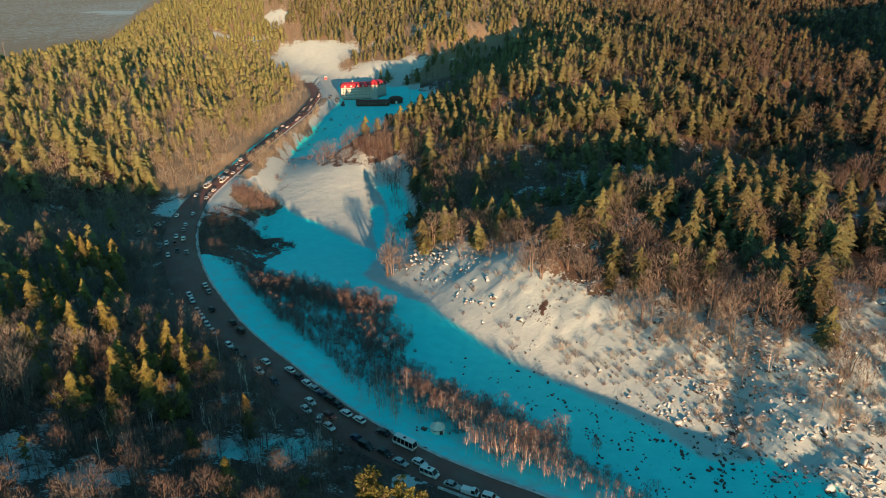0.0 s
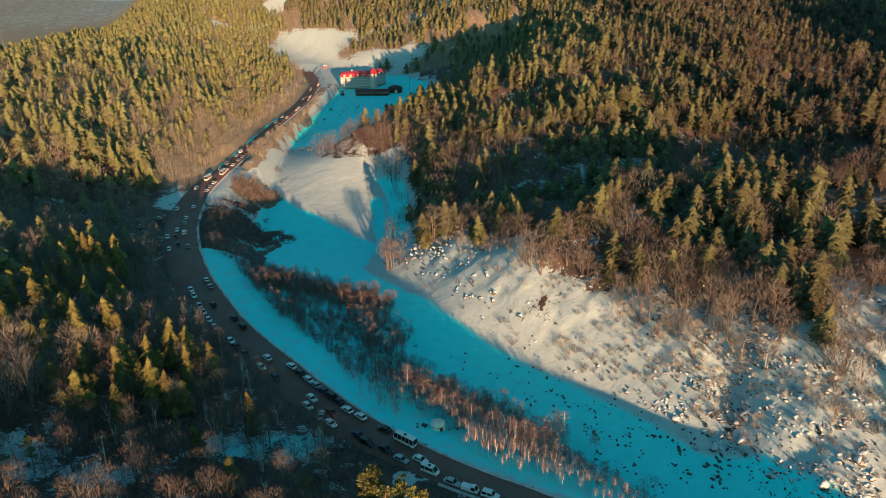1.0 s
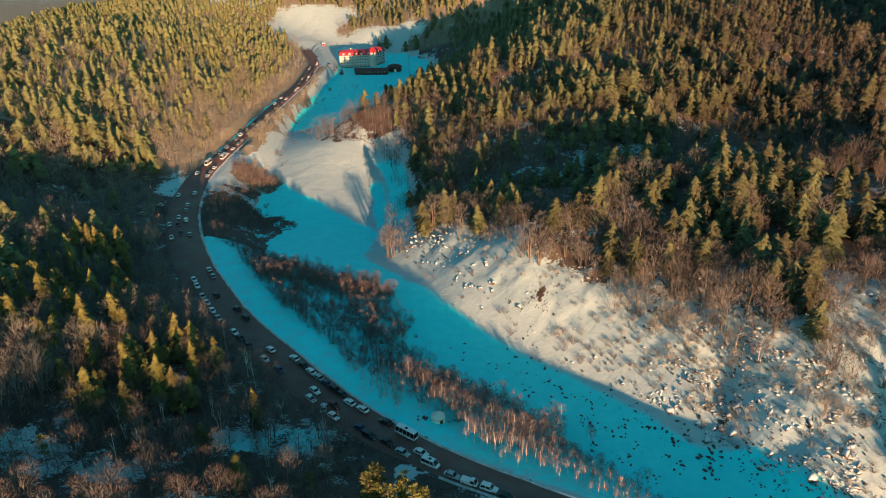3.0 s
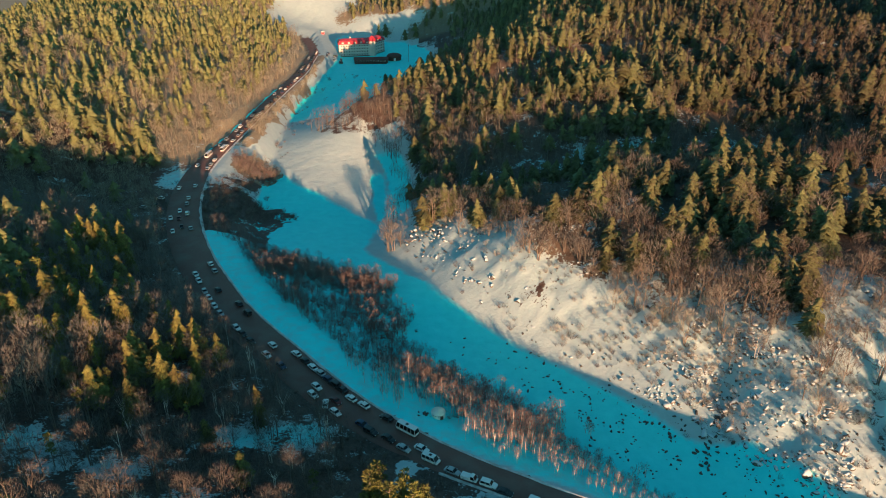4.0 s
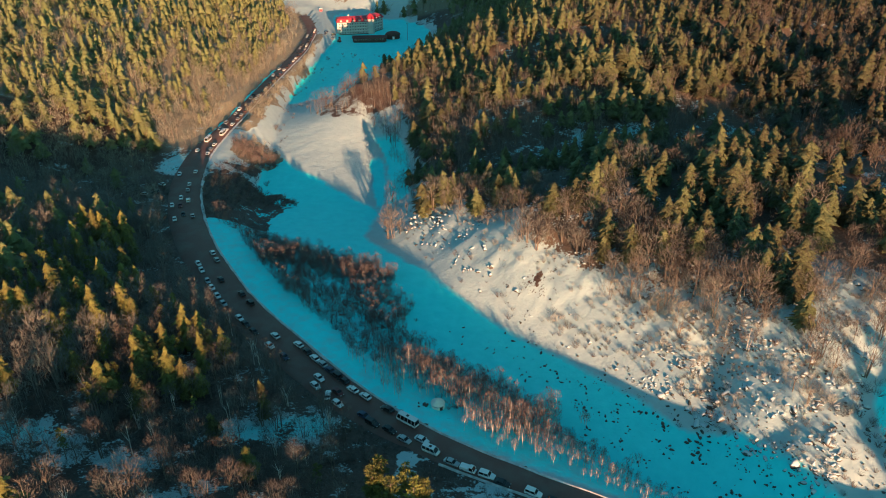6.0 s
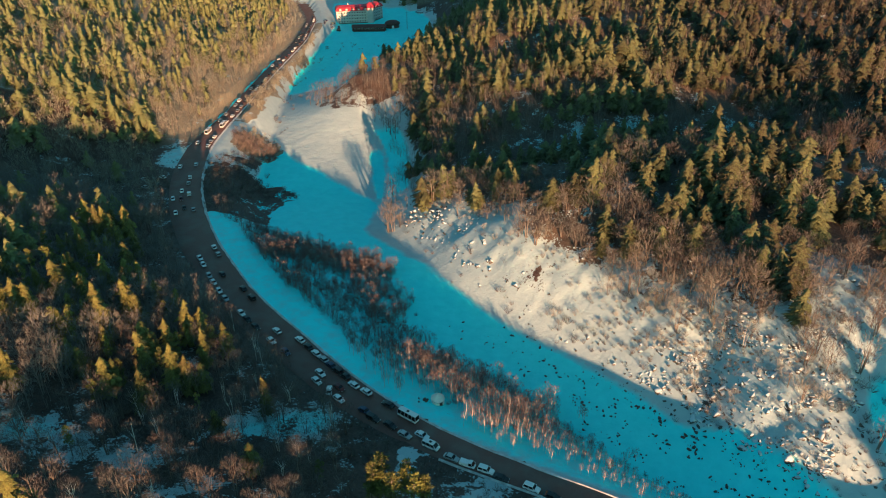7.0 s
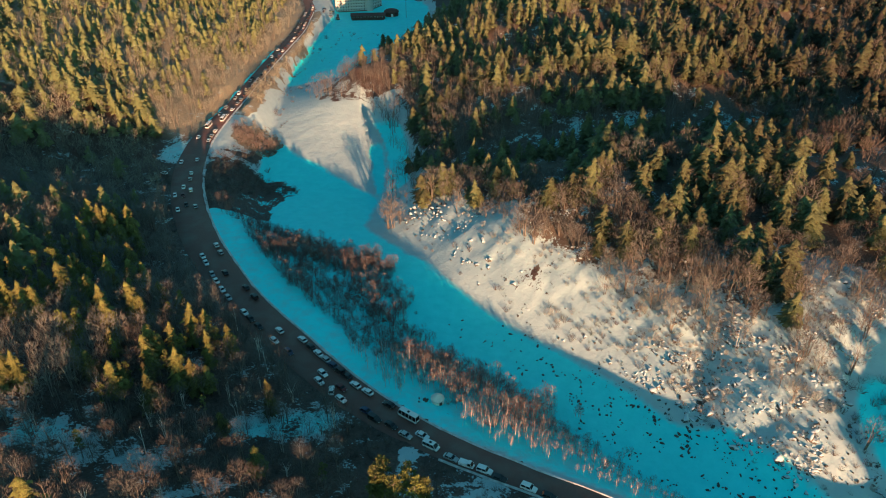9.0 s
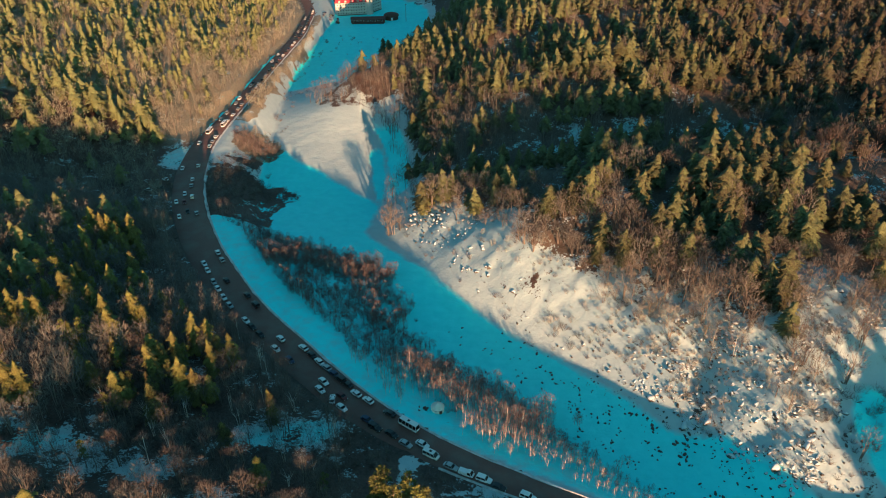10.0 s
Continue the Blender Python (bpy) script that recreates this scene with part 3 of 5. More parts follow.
BARES_FAR = [soft_tree(R, h, wd, st, l, 80, 1.7, 0.06) for h, wd, st, l in ((11, 3.4, 2, 3), (12, 3.0, 1, 4), (9.5, 3.4, 2, 3))]
BIRCHES = [soft_tree(R, h, wd, 1, l, 120, 0.8, 0.026, 0.45, 1.1) for h, wd, l in ((7.0, 1.0, 4), (7.6, 1.05, 5), (6, 1.1, 3), (6.6, 1.1, 4))]
BIRCHES_MID = [soft_tree(R, h, wd, st, l, 130, 0.95, 0.048, 0.3) for h, wd, st, l in ((9, 1.7, 1, 4), (8, 1.9, 2, 3), (7, 1.9, 2, 3))]
SHRUBS = [bush(R, h, r, 40) for h, r in ((2.0, 1.2), (2.8, 1.1), (1.5, 1.4))]
ALDERS = [soft_tree(R, h, wd, 3, 2, 62, 0.8, 0.045, 0.15) for h, wd in ((2.8, 1.3), (3.4, 1.2), (2.3, 1.4))]
BUSHES = [bush(R, h, r, 26) for h, r in ((2.4, 1.0), (1.8, 1.2), (3.0, 1.2))]


def clump(x, y, size, seed):
    return smooth(-0.35, 0.35, waves(x, y, size, seed))


def scatter(rs, x0, x1, y0, y1, gap, density):
    """Jittered grid places, thinned by density (chance to keep per place)."""
    nx, ny = int((x1 - x0) / gap), int((y1 - y0) / gap)
    gx, gy = np.meshgrid(np.arange(nx), np.arange(ny))
    x = x0 + (gx.ravel() + rs.uniform(0.02, 0.98, nx * ny)) * gap
    y = y0 + (gy.ravel() + rs.uniform(0.02, 0.98, nx * ny)) * gap
    keep = rs.uniform(0, 1, nx * ny) < density(x, y)
    return x[keep], y[keep]


def in_sight(x, y):
    return (np.abs(x) < 30 + 0.68 * y) & (y > 92)


def wood(name, label, models, x, y, size, materials, rs, category="trees", lift=0.0):
    """All far trees of a kind as one joined object."""
    if not len(x):
        return
    z = height(x, y) + lift
    pick = rs.randint(0, len(models), len(x))
    vs, ts, ss, tn, base = [], [], [], [], 0
    for k, (v, t, s) in enumerate(models):
        ids = np.nonzero(pick == k)[0]
        n = len(ids)
        if not n:
            continue
        q = rs.uniform(0, 6.283, n)
        sc = rs.uniform(size[0], size[1], n) * (0.82 + 0.36 * clump(x[ids], y[ids], 70, 7))
        fat = sc * rs.uniform(0.85, 1.2, n) * (1.2 if "fir" in label else 1.0)
        c, d = np.cos(q) * fat, np.sin(q) * fat
        vx = v[None, :, 0] * c[:, None] - v[None, :, 1] * d[:, None] + x[ids][:, None]
        vy = v[None, :, 0] * d[:, None] + v[None, :, 1] * c[:, None] + y[ids][:, None]
        lx, ly = rs.normal(0, 0.03, n), rs.normal(0, 0.03, n)
        vz = v[None, :, 2] * sc[:, None] + z[ids][:, None]
        vx = vx + v[None, :, 2] * (lx * sc)[:, None]
        vy = vy + v[None, :, 2] * (ly * sc)[:, None]
        vs.append(np.stack([vx, vy, vz], 2).reshape(-1, 3))
        ts.append((t[None] + base + (np.arange(n) * len(v))[:, None, None]).reshape(-1, 3))
        ss.append(np.tile((s == 1).astype(np.int32), n))
        # sunlit look put into the tint: firs west of the road lighter, east darker
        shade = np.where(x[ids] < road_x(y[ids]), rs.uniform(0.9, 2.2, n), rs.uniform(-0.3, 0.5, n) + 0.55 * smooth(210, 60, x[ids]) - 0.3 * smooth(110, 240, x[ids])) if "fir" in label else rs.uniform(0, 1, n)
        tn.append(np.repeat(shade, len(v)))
        base += n * len(v)
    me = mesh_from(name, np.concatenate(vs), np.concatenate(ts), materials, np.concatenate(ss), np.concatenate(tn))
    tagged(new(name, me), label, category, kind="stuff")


def tree_kind(name, model, bark, leaf, leaf_name):
    """One tree as an empty with its trunk and crown, out of sight until copied."""
    v, t, s = model
    root = new(name)
    for slot in sorted(set(s.tolist()) - {5}):
        crown = slot == 1
        pick = (s == 1) | (s == 5) if crown else s == slot
        used, inv = np.unique(t[pick], return_inverse=True)
        pn = leaf_name if crown else "trunk"
        me = mesh_from(pn, v[used], inv.reshape(-1, 3), [leaf, bark] if crown else [bark], (s[pick] == 5).astype(np.int32) if crown else None)
        ob = new(pn, me)
        ob.parent = root
    return root


def plant(name, models, x, y, size, bark, leaf, leaf_name, label, category, group, rs, girth=(0.95, 1.3)):
    """Separate trees, one thing each."""
    kinds = [None] * len(models)
    for px, py in zip(x, y):
        k = rs.randint(len(models))
        sc, q = rs.uniform(*size), rs.uniform(0, 360)
        fat = sc * rs.uniform(*girth)
        m = pose(px, py, ground_at(px, py), rs.normal(0, 1.5), rs.normal(0, 1.5), q)
        if kinds[k] is None:
            kinds[k] = tagged(tree_kind(name, models[k], bark, leaf, leaf_name), label, category, group)
            ob = kinds[k]
            ob.matrix_basis = m
        else:
            ob = copy_thing(kinds[k], m)
        ob.scale = (fat, fat, sc)


def no_tree(x, y):
    u, v = along(x, y)
    hotel = (x > -150) & (x < 10) & (y > 640) & (y < 800)
    field = np.clip(far_field(x, y) * 2.2 - 0.5, 0, 1) > 0.35
    return ((np.abs(u) < np.where((u < 0) & (y > 390), 9.5, 9)) & (y < 880)) | ((u > 0) & (v < 1)) | hotel | field | (open_east(x, y) > 0.45) | (bump(x, y, -148, 365, 11, 26, 8) > 0.3)


def clearing(x, y):
    """Open snow and rock above the road's lower end."""
    return (along(x, y)[0] < 0) & (x > -30) & (y < 142) & (x * 0.96 + y * 0.28 > 12)


def fir_chance(x, y):
    u, v = along(x, y)
    west = (u < -12) & (y < 372)
    p = np.where(west, (0.30 + 0.56 * clump(x, y, 30, 41)) * smooth(-14, -30, u) * (1 - 0.92 * smooth(162, 140, y)) * (1 - 0.85 * smooth(255, 300, y)), 0)
    hill = (u < -14) & (y >= 372)
    p = np.where(hill, 0.20 + 0.44 * smooth(-14, np.where(y > 560, -26, -45), u) * (0.55 + 0.45 * clump(x, y, 60, 42)), p)
    p = np.where(((y > 790) & (v > 2) & (u > 0)) | (y > 890), 0.85, p)
    edge = np.where(y < 222, np.where(x > 112, 80.0, 38.0), 40.0)
    east = v > edge + 6 * waves(x, y, 25, 43)
    p = np.where(east, 0.22 + 0.74 * clump(x, y, 46, 44), p)
    p = np.where(east & (y > 380), 0.42 + 0.50 * clump(x, y, 52, 45), p)
    p = np.where(east & (ravine(x, y) > 0.5), 0.05, p)
    p = p * (1 - 0.6 * smooth(322, 336, y) * smooth(392, 376, y) * smooth(70, 40, x) * (v > 0))
    p = np.where(east & (bump(x, y, 175, 250, 40, 22) > 0.5), 0.15, p)
    p = np.where((y > 272) & (y < 420) & (v > 7.0) & ~east, np.where(y < 340, 0.62 * smooth(15, 26, v), 0.70 * smooth(5, 14, v)) * (0.45 + 0.55 * clump(x, y, 24, 47)), p)
    knoll = (y > 400) & (v > 12)
    p = np.where(knoll & ~east, 0.45 * smooth(12, 40, v), p)
    return np.where(no_tree(x, y) | ~in_sight(x, y) | clearing(x, y), 0, p)


def bare_chance(x, y):
    u, v = along(x, y)
    west = (u < -10) & (y < 372)
    p = np.where(west, (0.85 + 0.2 * waves(x, y, 30, 51)) * (1 - 0.25 * smooth(154, 138, y)), 0)
    hill = (u < -9) & (y >= 372)
    p = np.where(hill, 0.22 + 0.4 * smooth(-60, -15, u) + 0.30 * clump(x, y, 50, 52), p)
    bank = (v > 18) & (v < 62)
    p = np.where(bank, 0.85 * smooth(18, 30, v) * (0.35 + 0.65 * clump(x, y, 22, 53)), p)
    shore = (v > 0) & (v <= 24) & (y > 300) & (y < 400)
    p = np.where(shore, (0.45 * clump(x, y, 14, 55) + 0.2) * (0.3 + 0.7 * smooth(312, 345, y)), p)
    p = np.maximum(p, 0.9 * (bump(x, y, -22, 294, 6, 9) > 0.5) * (v > -2))
    low = (v > 6) & (v < 84) & (y < 205)
    p = np.where(low, smooth(8, 36, v) * (0.18 + 0.60 * clump(x, y, 20, 54)), p)
    p = np.where((v > 30) & (v < 70) & (y < 250) & (x < 100), 0.7, p)
    p = np.where(v >= 62, np.where(y < 215, 0.5, np.where(y < 330, 0.22, 0.20 + 0.20 * clump(x, y, 60, 56))), p)
    p = np.where((v > 40) & (ravine(x, y) > 0.5), 0.6, p)
    p = np.maximum(p, 0.6 * ((v > 3) & (y > 325) & (y < 388) & (x < 60)))
    knoll = (y > 400) & (v > 2) & (v < 60)
    p = np.where(knoll, 0.62, p)
    return np.where((no_tree(x, y) & (knoll_top(x, y) < 0.4)) | ~in_sight(x, y) | clearing(x, y) | chute(x, y), 0, np.maximum(p, 0.8 * (knoll_top(x, y) > 0.4)))


def birch_chance(x, y):
    u, v = along(x, y)
    w = (x - road_x(y) - 9) / np.maximum(belt_x(y) - road_x(y) - 9, 4) * (1 + 0.10 * waves(x, y, 15, 64))
    gap = 8.6 + 3.2 * smooth(163, 176, y) + 8 * smooth(180, 205, y) - 1.8 * smooth(140, 128, y)
    p = np.where((u > gap) & (w < 1.03 - 0.15 * smooth(146, 130, y)) & (y > 116) & (y < 292), (0.72 + 0.28 * clump(x, y, 14, 61)) * np.where(y > 195, 0.5 + 0.5 * clump(x, y, 17, 65), 0.5 + 0.5 * smooth(gap + 2, gap + 9, u)), 0)
    p = np.where((u > 9) & (u < np.interp(y, [430, 570], [18, 11])) & (y > 440) & (y < 640), 0.5, p)
    p = np.where((u > 13) & (x < -86 + 5 * waves(x, y, 18, 63)) & (y >= 288) & (y < 306), 0.5, p)
    p = np.where((u > 9) & (tuft(x, y) > 0.5), 0.8, p)
    p = np.where((np.hypot(x + 3, y - 161) < 6) | ((x > -12) & (x < 6) & (u < 17.5) & (y < 172)), 0, p)
    return p


rs = np.random.RandomState(9)
fx, fy = scatter(rs, -420, 420, 95, 640, 6.4, fir_chance)
near = (fy < 262) & (fx < 165) & (fx > -150)
order = np.argsort(np.hypot(fx, fy - 120) + 1e6 * ~near)[:min(290, int(near.sum()))]
single = np.zeros(len(fx), bool)
single[order] = True
is_pine = (fx < 0) & (fy < 300) & (rs.uniform(0, 1, len(fx)) < 0.24)
dark = single & ~is_pine & (fx > 0)
plant("fir_tree", FIRS, fx[dark], fy[dark], (0.85, 1.25), M_BARK, M_NEEDLE, "crown", "dark green fir with drooping branches on the wooded slope", "tree", "firs", rs)
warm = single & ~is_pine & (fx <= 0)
plant("fir_tree", FIRS, fx[warm], fy[warm], (0.82, 1.15), M_BARK, M_NEEDLE_WARM, "crown", "yellow-green fir above the road, needles toned as sunlit", "tree", "firs", rs, (0.68, 0.95))
plant("pine_tree", PINES, fx[single & is_pine], fy[single & is_pine], (0.66, 1.0), M_BARK, M_PINE, "crown", "sunlit yellow-green pine with tufted crown above the road", "tree", "pines", rs, (0.75, 1.0))
rp = np.random.RandomState(31)
gx, gy = -11 + rp.uniform(-7, 7, 15), 116.5 + rp.uniform(-4, 4, 15)
plant("pine_tree", PINES, gx, gy, (0.75, 1.0), M_BARK, M_PINE, "crown", "sunlit yellow-green pine with tufted crown above the road", "tree", "pines", rp)
tx, ty = -34 + rp.uniform(-14, 14, 9), 566 + rp.uniform(-24, 24, 9)
plant("fir_tree", FIRS, tx, ty, (1.0, 1.25), M_BARK, M_NEEDLE, "crown", "tall dark fir on the knoll above the snowy valley floor", "tree", "firs", rp)
rest = ~single
mid = rest & (fy < 420)
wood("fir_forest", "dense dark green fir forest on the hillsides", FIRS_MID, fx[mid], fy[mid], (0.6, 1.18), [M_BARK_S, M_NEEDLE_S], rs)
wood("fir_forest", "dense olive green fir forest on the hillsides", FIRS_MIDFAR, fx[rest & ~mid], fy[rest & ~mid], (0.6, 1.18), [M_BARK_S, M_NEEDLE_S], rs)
fx, fy = scatter(rs, -620, 760, 640, 1250, 6.8, fir_chance)
wood("distant_forest", "distant fir forest covering the far hills", FIRS_FAR, fx, fy, (0.75, 1.15), [M_BARK_S, M_NEEDLE_S], rs)

bx, by = scatter(rs, -330, 330, 95, 560, 4.3, bare_chance)
near = np.argsort(np.hypot(bx, by - 110))[:280]
single = np.zeros(len(bx), bool)
single[near] = True
pale = rs.uniform(0, 1, len(bx)) < np.where(bx < 0, 0.12, 0.16)
rocky = (along(bx, by)[1] > 0) & (by < 215)
plain_twigs = single & ~pale & ~rocky
plant("bare_tree", BARES, bx[plain_twigs], by[plain_twigs], (0.62, 1.08), M_BARK, M_TWIG, "crown", "leafless grey-brown tree with fine reddish twigs", "tree", "bare trees", rs)
rocky = single & ~pale & rocky
plant("bare_tree", BARES, bx[rocky], by[rocky], (0.6, 1.0), M_BARK, M_PALE, "crown", "leafless tree with fine tan twigs among snowy boulders", "tree", "bare trees", rs)
plant("birch_tree", BARES, bx[single & pale], by[single & pale], (0.65, 1.1), M_BIRCH, M_TWIG, "crown", "leafless birch with pale trunk and brown twigs", "tree", "birches", rs)
rest = ~single
for side, size in ((bx < road_x(by), (0.62, 1.1)), (bx >= road_x(by), (0.75, 1.25))):
    pick = rest & (by < 300) & side
    wood("bare_wood", "leafless brown deciduous trees among the firs", BARES_MID, bx[pick], by[pick], size, [M_BARK_S, M_TWIG_S], rs)
for side, words, leaf in ((bx < road_x(by), "leafless birches and alders on the western hill, twigs toned as sunlit", M_PALE_S), (bx >= road_x(by), "leafless brown birches and alders on the slopes", M_TWIG_S)):
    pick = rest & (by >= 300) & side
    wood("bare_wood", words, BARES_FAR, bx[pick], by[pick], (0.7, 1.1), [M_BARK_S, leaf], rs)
bx, by = scatter(rs, -450, 500, 560, 1150, 8.5, lambda x, y: np.maximum(bare_chance(x, y), np.where((y > 790) & (along(x, y)[1] > 2) & ~no_tree(x, y) & in_sight(x, y), 0.75, 0)))
ux, uy = scatter(rs, -230, -60, 420, 800, 3.6, lambda x, y: np.where((along(x, y)[0] < -10) & (along(x, y)[0] > -48 - 12 * waves(x, y, 40, 58)), 0.6, 0))
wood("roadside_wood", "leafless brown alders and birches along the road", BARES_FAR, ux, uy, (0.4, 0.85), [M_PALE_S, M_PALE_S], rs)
wood("distant_bare_wood", "leafless woodland on the distant hills", BARES_FAR, bx, by, (0.8, 1.2), [M_BARK_S, M_PALE_S], rs)

kx, ky = scatter(rs, -160, 130, 115, 660, 1.9, birch_chance)
near = np.argsort(along(kx, ky)[0] + 1e3 * (ky > 190))[:280]
single = np.zeros(len(kx), bool)
single[near] = True
for lo, hi, size in ((0, 134, (0.50, 0.70)), (134, 146, (0.62, 0.86)), (146, 999, (0.78, 1.05))):
    part_of = single & (ky >= lo) & (ky < hi)
    plant("birch_sapling", BIRCHES, kx[part_of], ky[part_of], size, M_BIRCH, M_RUSSET, "crown", "slender leafless birch with white stem beside the road", "tree", "roadside birches", rs)
far_off = ~single & (ky > 400)
low, short = ~single & (ky > 190) & ~far_off, ~single & (ky < 142)
tall = ~single & ~low & ~short & ~far_off
wood("birch_thicket", "pale leafless birches between the road and the snowy bar", BIRCHES_MID, kx[far_off], ky[far_off], (0.5, 0.8), [M_PALE_S, M_PALE_S], rs)
wood("birch_thicket", "thicket of thin leafless birches below the road", BIRCHES_MID, kx[tall], ky[tall], (0.72, 1.0), [M_BIRCH_S, M_RUSSET_S], rs)
wood("birch_thicket", "short leafless birches beside the road", BIRCHES_MID, kx[short], ky[short], (0.42, 0.66), [M_BIRCH_S, M_RUSSET_S], rs)
qx, qy = scatter(rs, -130, 10, 186, 300, 1.6, lambda x, y: birch_chance(x, y) * (y > 186) * (0.55 + 0.45 * clump(x, y, 9, 66)))
wood("alder_scrub", "dense purple-brown alder scrub in the snow below the road", ALDERS, qx, qy, (0.7, 1.2), [M_RUSSET_S, M_RUSSET_S], rs, "bushes")
wood("birch_thicket", "low dark thicket of leafless birches below the road", BIRCHES_MID, kx[low], ky[low], (0.5, 0.85), [M_BARK_S, M_RUSSET_S], rs)


# ---- wooded crest behind the start, whose trees shade the valley ----
def crest_chance(x, y):
    a = x * SUN_X + y * SUN_Y
    return np.where((a > 60) & (a < 130) & (np.abs(x * -SUN_Y + y * SUN_X) < 330) & ~((x * -SUN_Y + y * SUN_X > 5) & (x * -SUN_Y + y * SUN_X < 148)), 0.85, 0)


cx, cy = scatter(rs, -420, 420, -260, 120, 7, crest_chance)
wood("crest_forest", "fir forest on the crest above the road", FIRS_FAR, cx, cy, (0.7, 1.0), [M_BARK_S, M_NEEDLE_S], rs)


# ---- boulders, stones and scrub ----
def boulder_material():
    s = Shader("snow_capped_rock", rough=0.85)
    g, f = s.noise(1.3, 5), s.noise(0.5, 3)
    rock = s.mix(s.ramp(g, 0.3, 0.7), (0.045, 0.038, 0.034), (0.16, 0.135, 0.12))
    sep = s.n.new("ShaderNodeSeparateXYZ")
    s.l.new(s.n.new("ShaderNodeNewGeometry").outputs["Normal"], sep.inputs[0])
    cap = s.math("ADD", sep.outputs[2], s.ramp(f, 0.3, 0.7, -0.35, 0.35))
    s.colour(s.mix(s.ramp(cap, 0.22, 0.46), rock, (0.50, 0.59, 0.64))).bump(g, 0.5, 0.15)
    return s.m


M_BOULDER = boulder_material()


def rock_model(seed, flat):
    bm = bmesh.new()
    bmesh.ops.create_icosphere(bm, subdivisions=1 if seed > 2 else 2, radius=1.0)
    r = random.Random(seed)
    cuts = [(Vector((r.gauss(0, 1), r.gauss(0, 1), r.gauss(0.2, 0.7))).normalized(), r.uniform(0.30, 0.66)) for i in range(9)]
    for v in bm.verts:
        v.co *= 1 + 0.22 * noise.noise(v.co * 1.4 + Vector((seed * 7.1, 0, 0)))
        for n, d in cuts:
            k = v.co.dot(n) - d
            if k > 0:
                v.co -= n * k
        v.co.z *= flat
    vs = np.array([v.co[:] for v in bm.verts], np.float32)
    bm.verts.index_update()
    ts = np.array([[v.index for v in f.verts] for f in bm.faces], np.int32)
    bm.free()
    return vs, ts, np.zeros(len(ts), np.int32)


ROCKS = [rock_model(i, f) for i, f in enumerate((0.7, 0.6, 0.85, 0.55, 0.75, 0.65))]


def rock_chance(x, y):
    u, v = along(x, y)
    heap = clump(x, y, 17, 71)
    p = np.where((v > 18) & (v < 66), 0.40 * heap * smooth(18, 32, v), 0)
    p = np.where((v > 3) & (v < 90) & (y < 192), 0.08 + 0.85 * heap, p)
    p = np.where((v > 2) & (v < 24) & (y > 185) & (y < 262), 0.02 * heap ** 2, p)
    p = np.where((v > 6) & (v < 26) & (y >= 236) & (y < 300), 0.30 * heap, p)
    return np.where((open_east(x, y) > 0.4) | (y > 300) | chute(x, y), 0, p)


rx, ry = scatter(rs, -30, 190, 112, 300, 1.3, rock_chance)
near = np.argsort(np.hypot(rx - 60, ry - 110))[:290]
single = np.zeros(len(rx), bool)
single[near] = True
rock_meshes = [mesh_from("boulder", v, t, [M_BOULDER]) for v, t, s in ROCKS]
for px, py in zip(rx[single], ry[single]):
    sc = rs.uniform(0.45, 1.3) * (1.8 if rs.rand() < 0.14 else 1)
    ob = tagged(new("boulder", rock_meshes[rs.randint(6)]), "snow-capped grey-brown boulder on the bank", "boulder", "boulders on the bank")
    ob.matrix_world = pose(px, py, ground_at(px, py) - 0.1 * sc, rs.uniform(-15, 15), rs.uniform(-15, 15), rs.uniform(0, 360)) @ Matrix.Diagonal((sc * 1.2, sc, sc, 1))
wood("boulder_field", "many snow-capped boulders on the slope", ROCKS, rx[~single], ry[~single], (0.35, 1.6), [M_BOULDER], rs, "boulders", -0.2)


def stone_chance(x, y):
    u, v = along(x, y)
    floor = (x > belt_x(y) + 1) & (v < 3)
    p = np.where(floor & (y < 215), (0.02 + 0.62 * clump(x, y, 11, 72) ** 3 * smooth(215, 150, y)) * smooth(-36, -4, v), 0)
    p = np.maximum(p, np.where((v > -5) & (v < 4) & (y > 128) & (y < 186), 0.75 * clump(x, y, 8, 74) ** 2, 0))
    # dark specks on the slope stand for shaded crevices between the boulders
    p = np.maximum(p, np.where((v > 4) & (v < 85) & (y < 205), 0.42 * clump(x, y, 9, 75), 0))
    p = np.maximum(p, 0.7 * (bump(x, y, 88, 168, 4, 8) > 0.45))
    return np.where((v > 3) & (v < 30) & (y > 190) & (y < 300), 0.16 * clump(x, y, 11, 73), p)


M_STONE = plain("dark_stone", (0.03, 0.028, 0.027), (0.11, 0.095, 0.085), 1.5, 0.6)
sx, sy = scatter(rs, -60, 120, 110, 300, 1.4, stone_chance)
wood("river_stones", "dark stones breaking through the snow of the valley floor", ROCKS, sx, sy, (0.14, 0.85), [M_STONE], rs, "stones", 0.05)


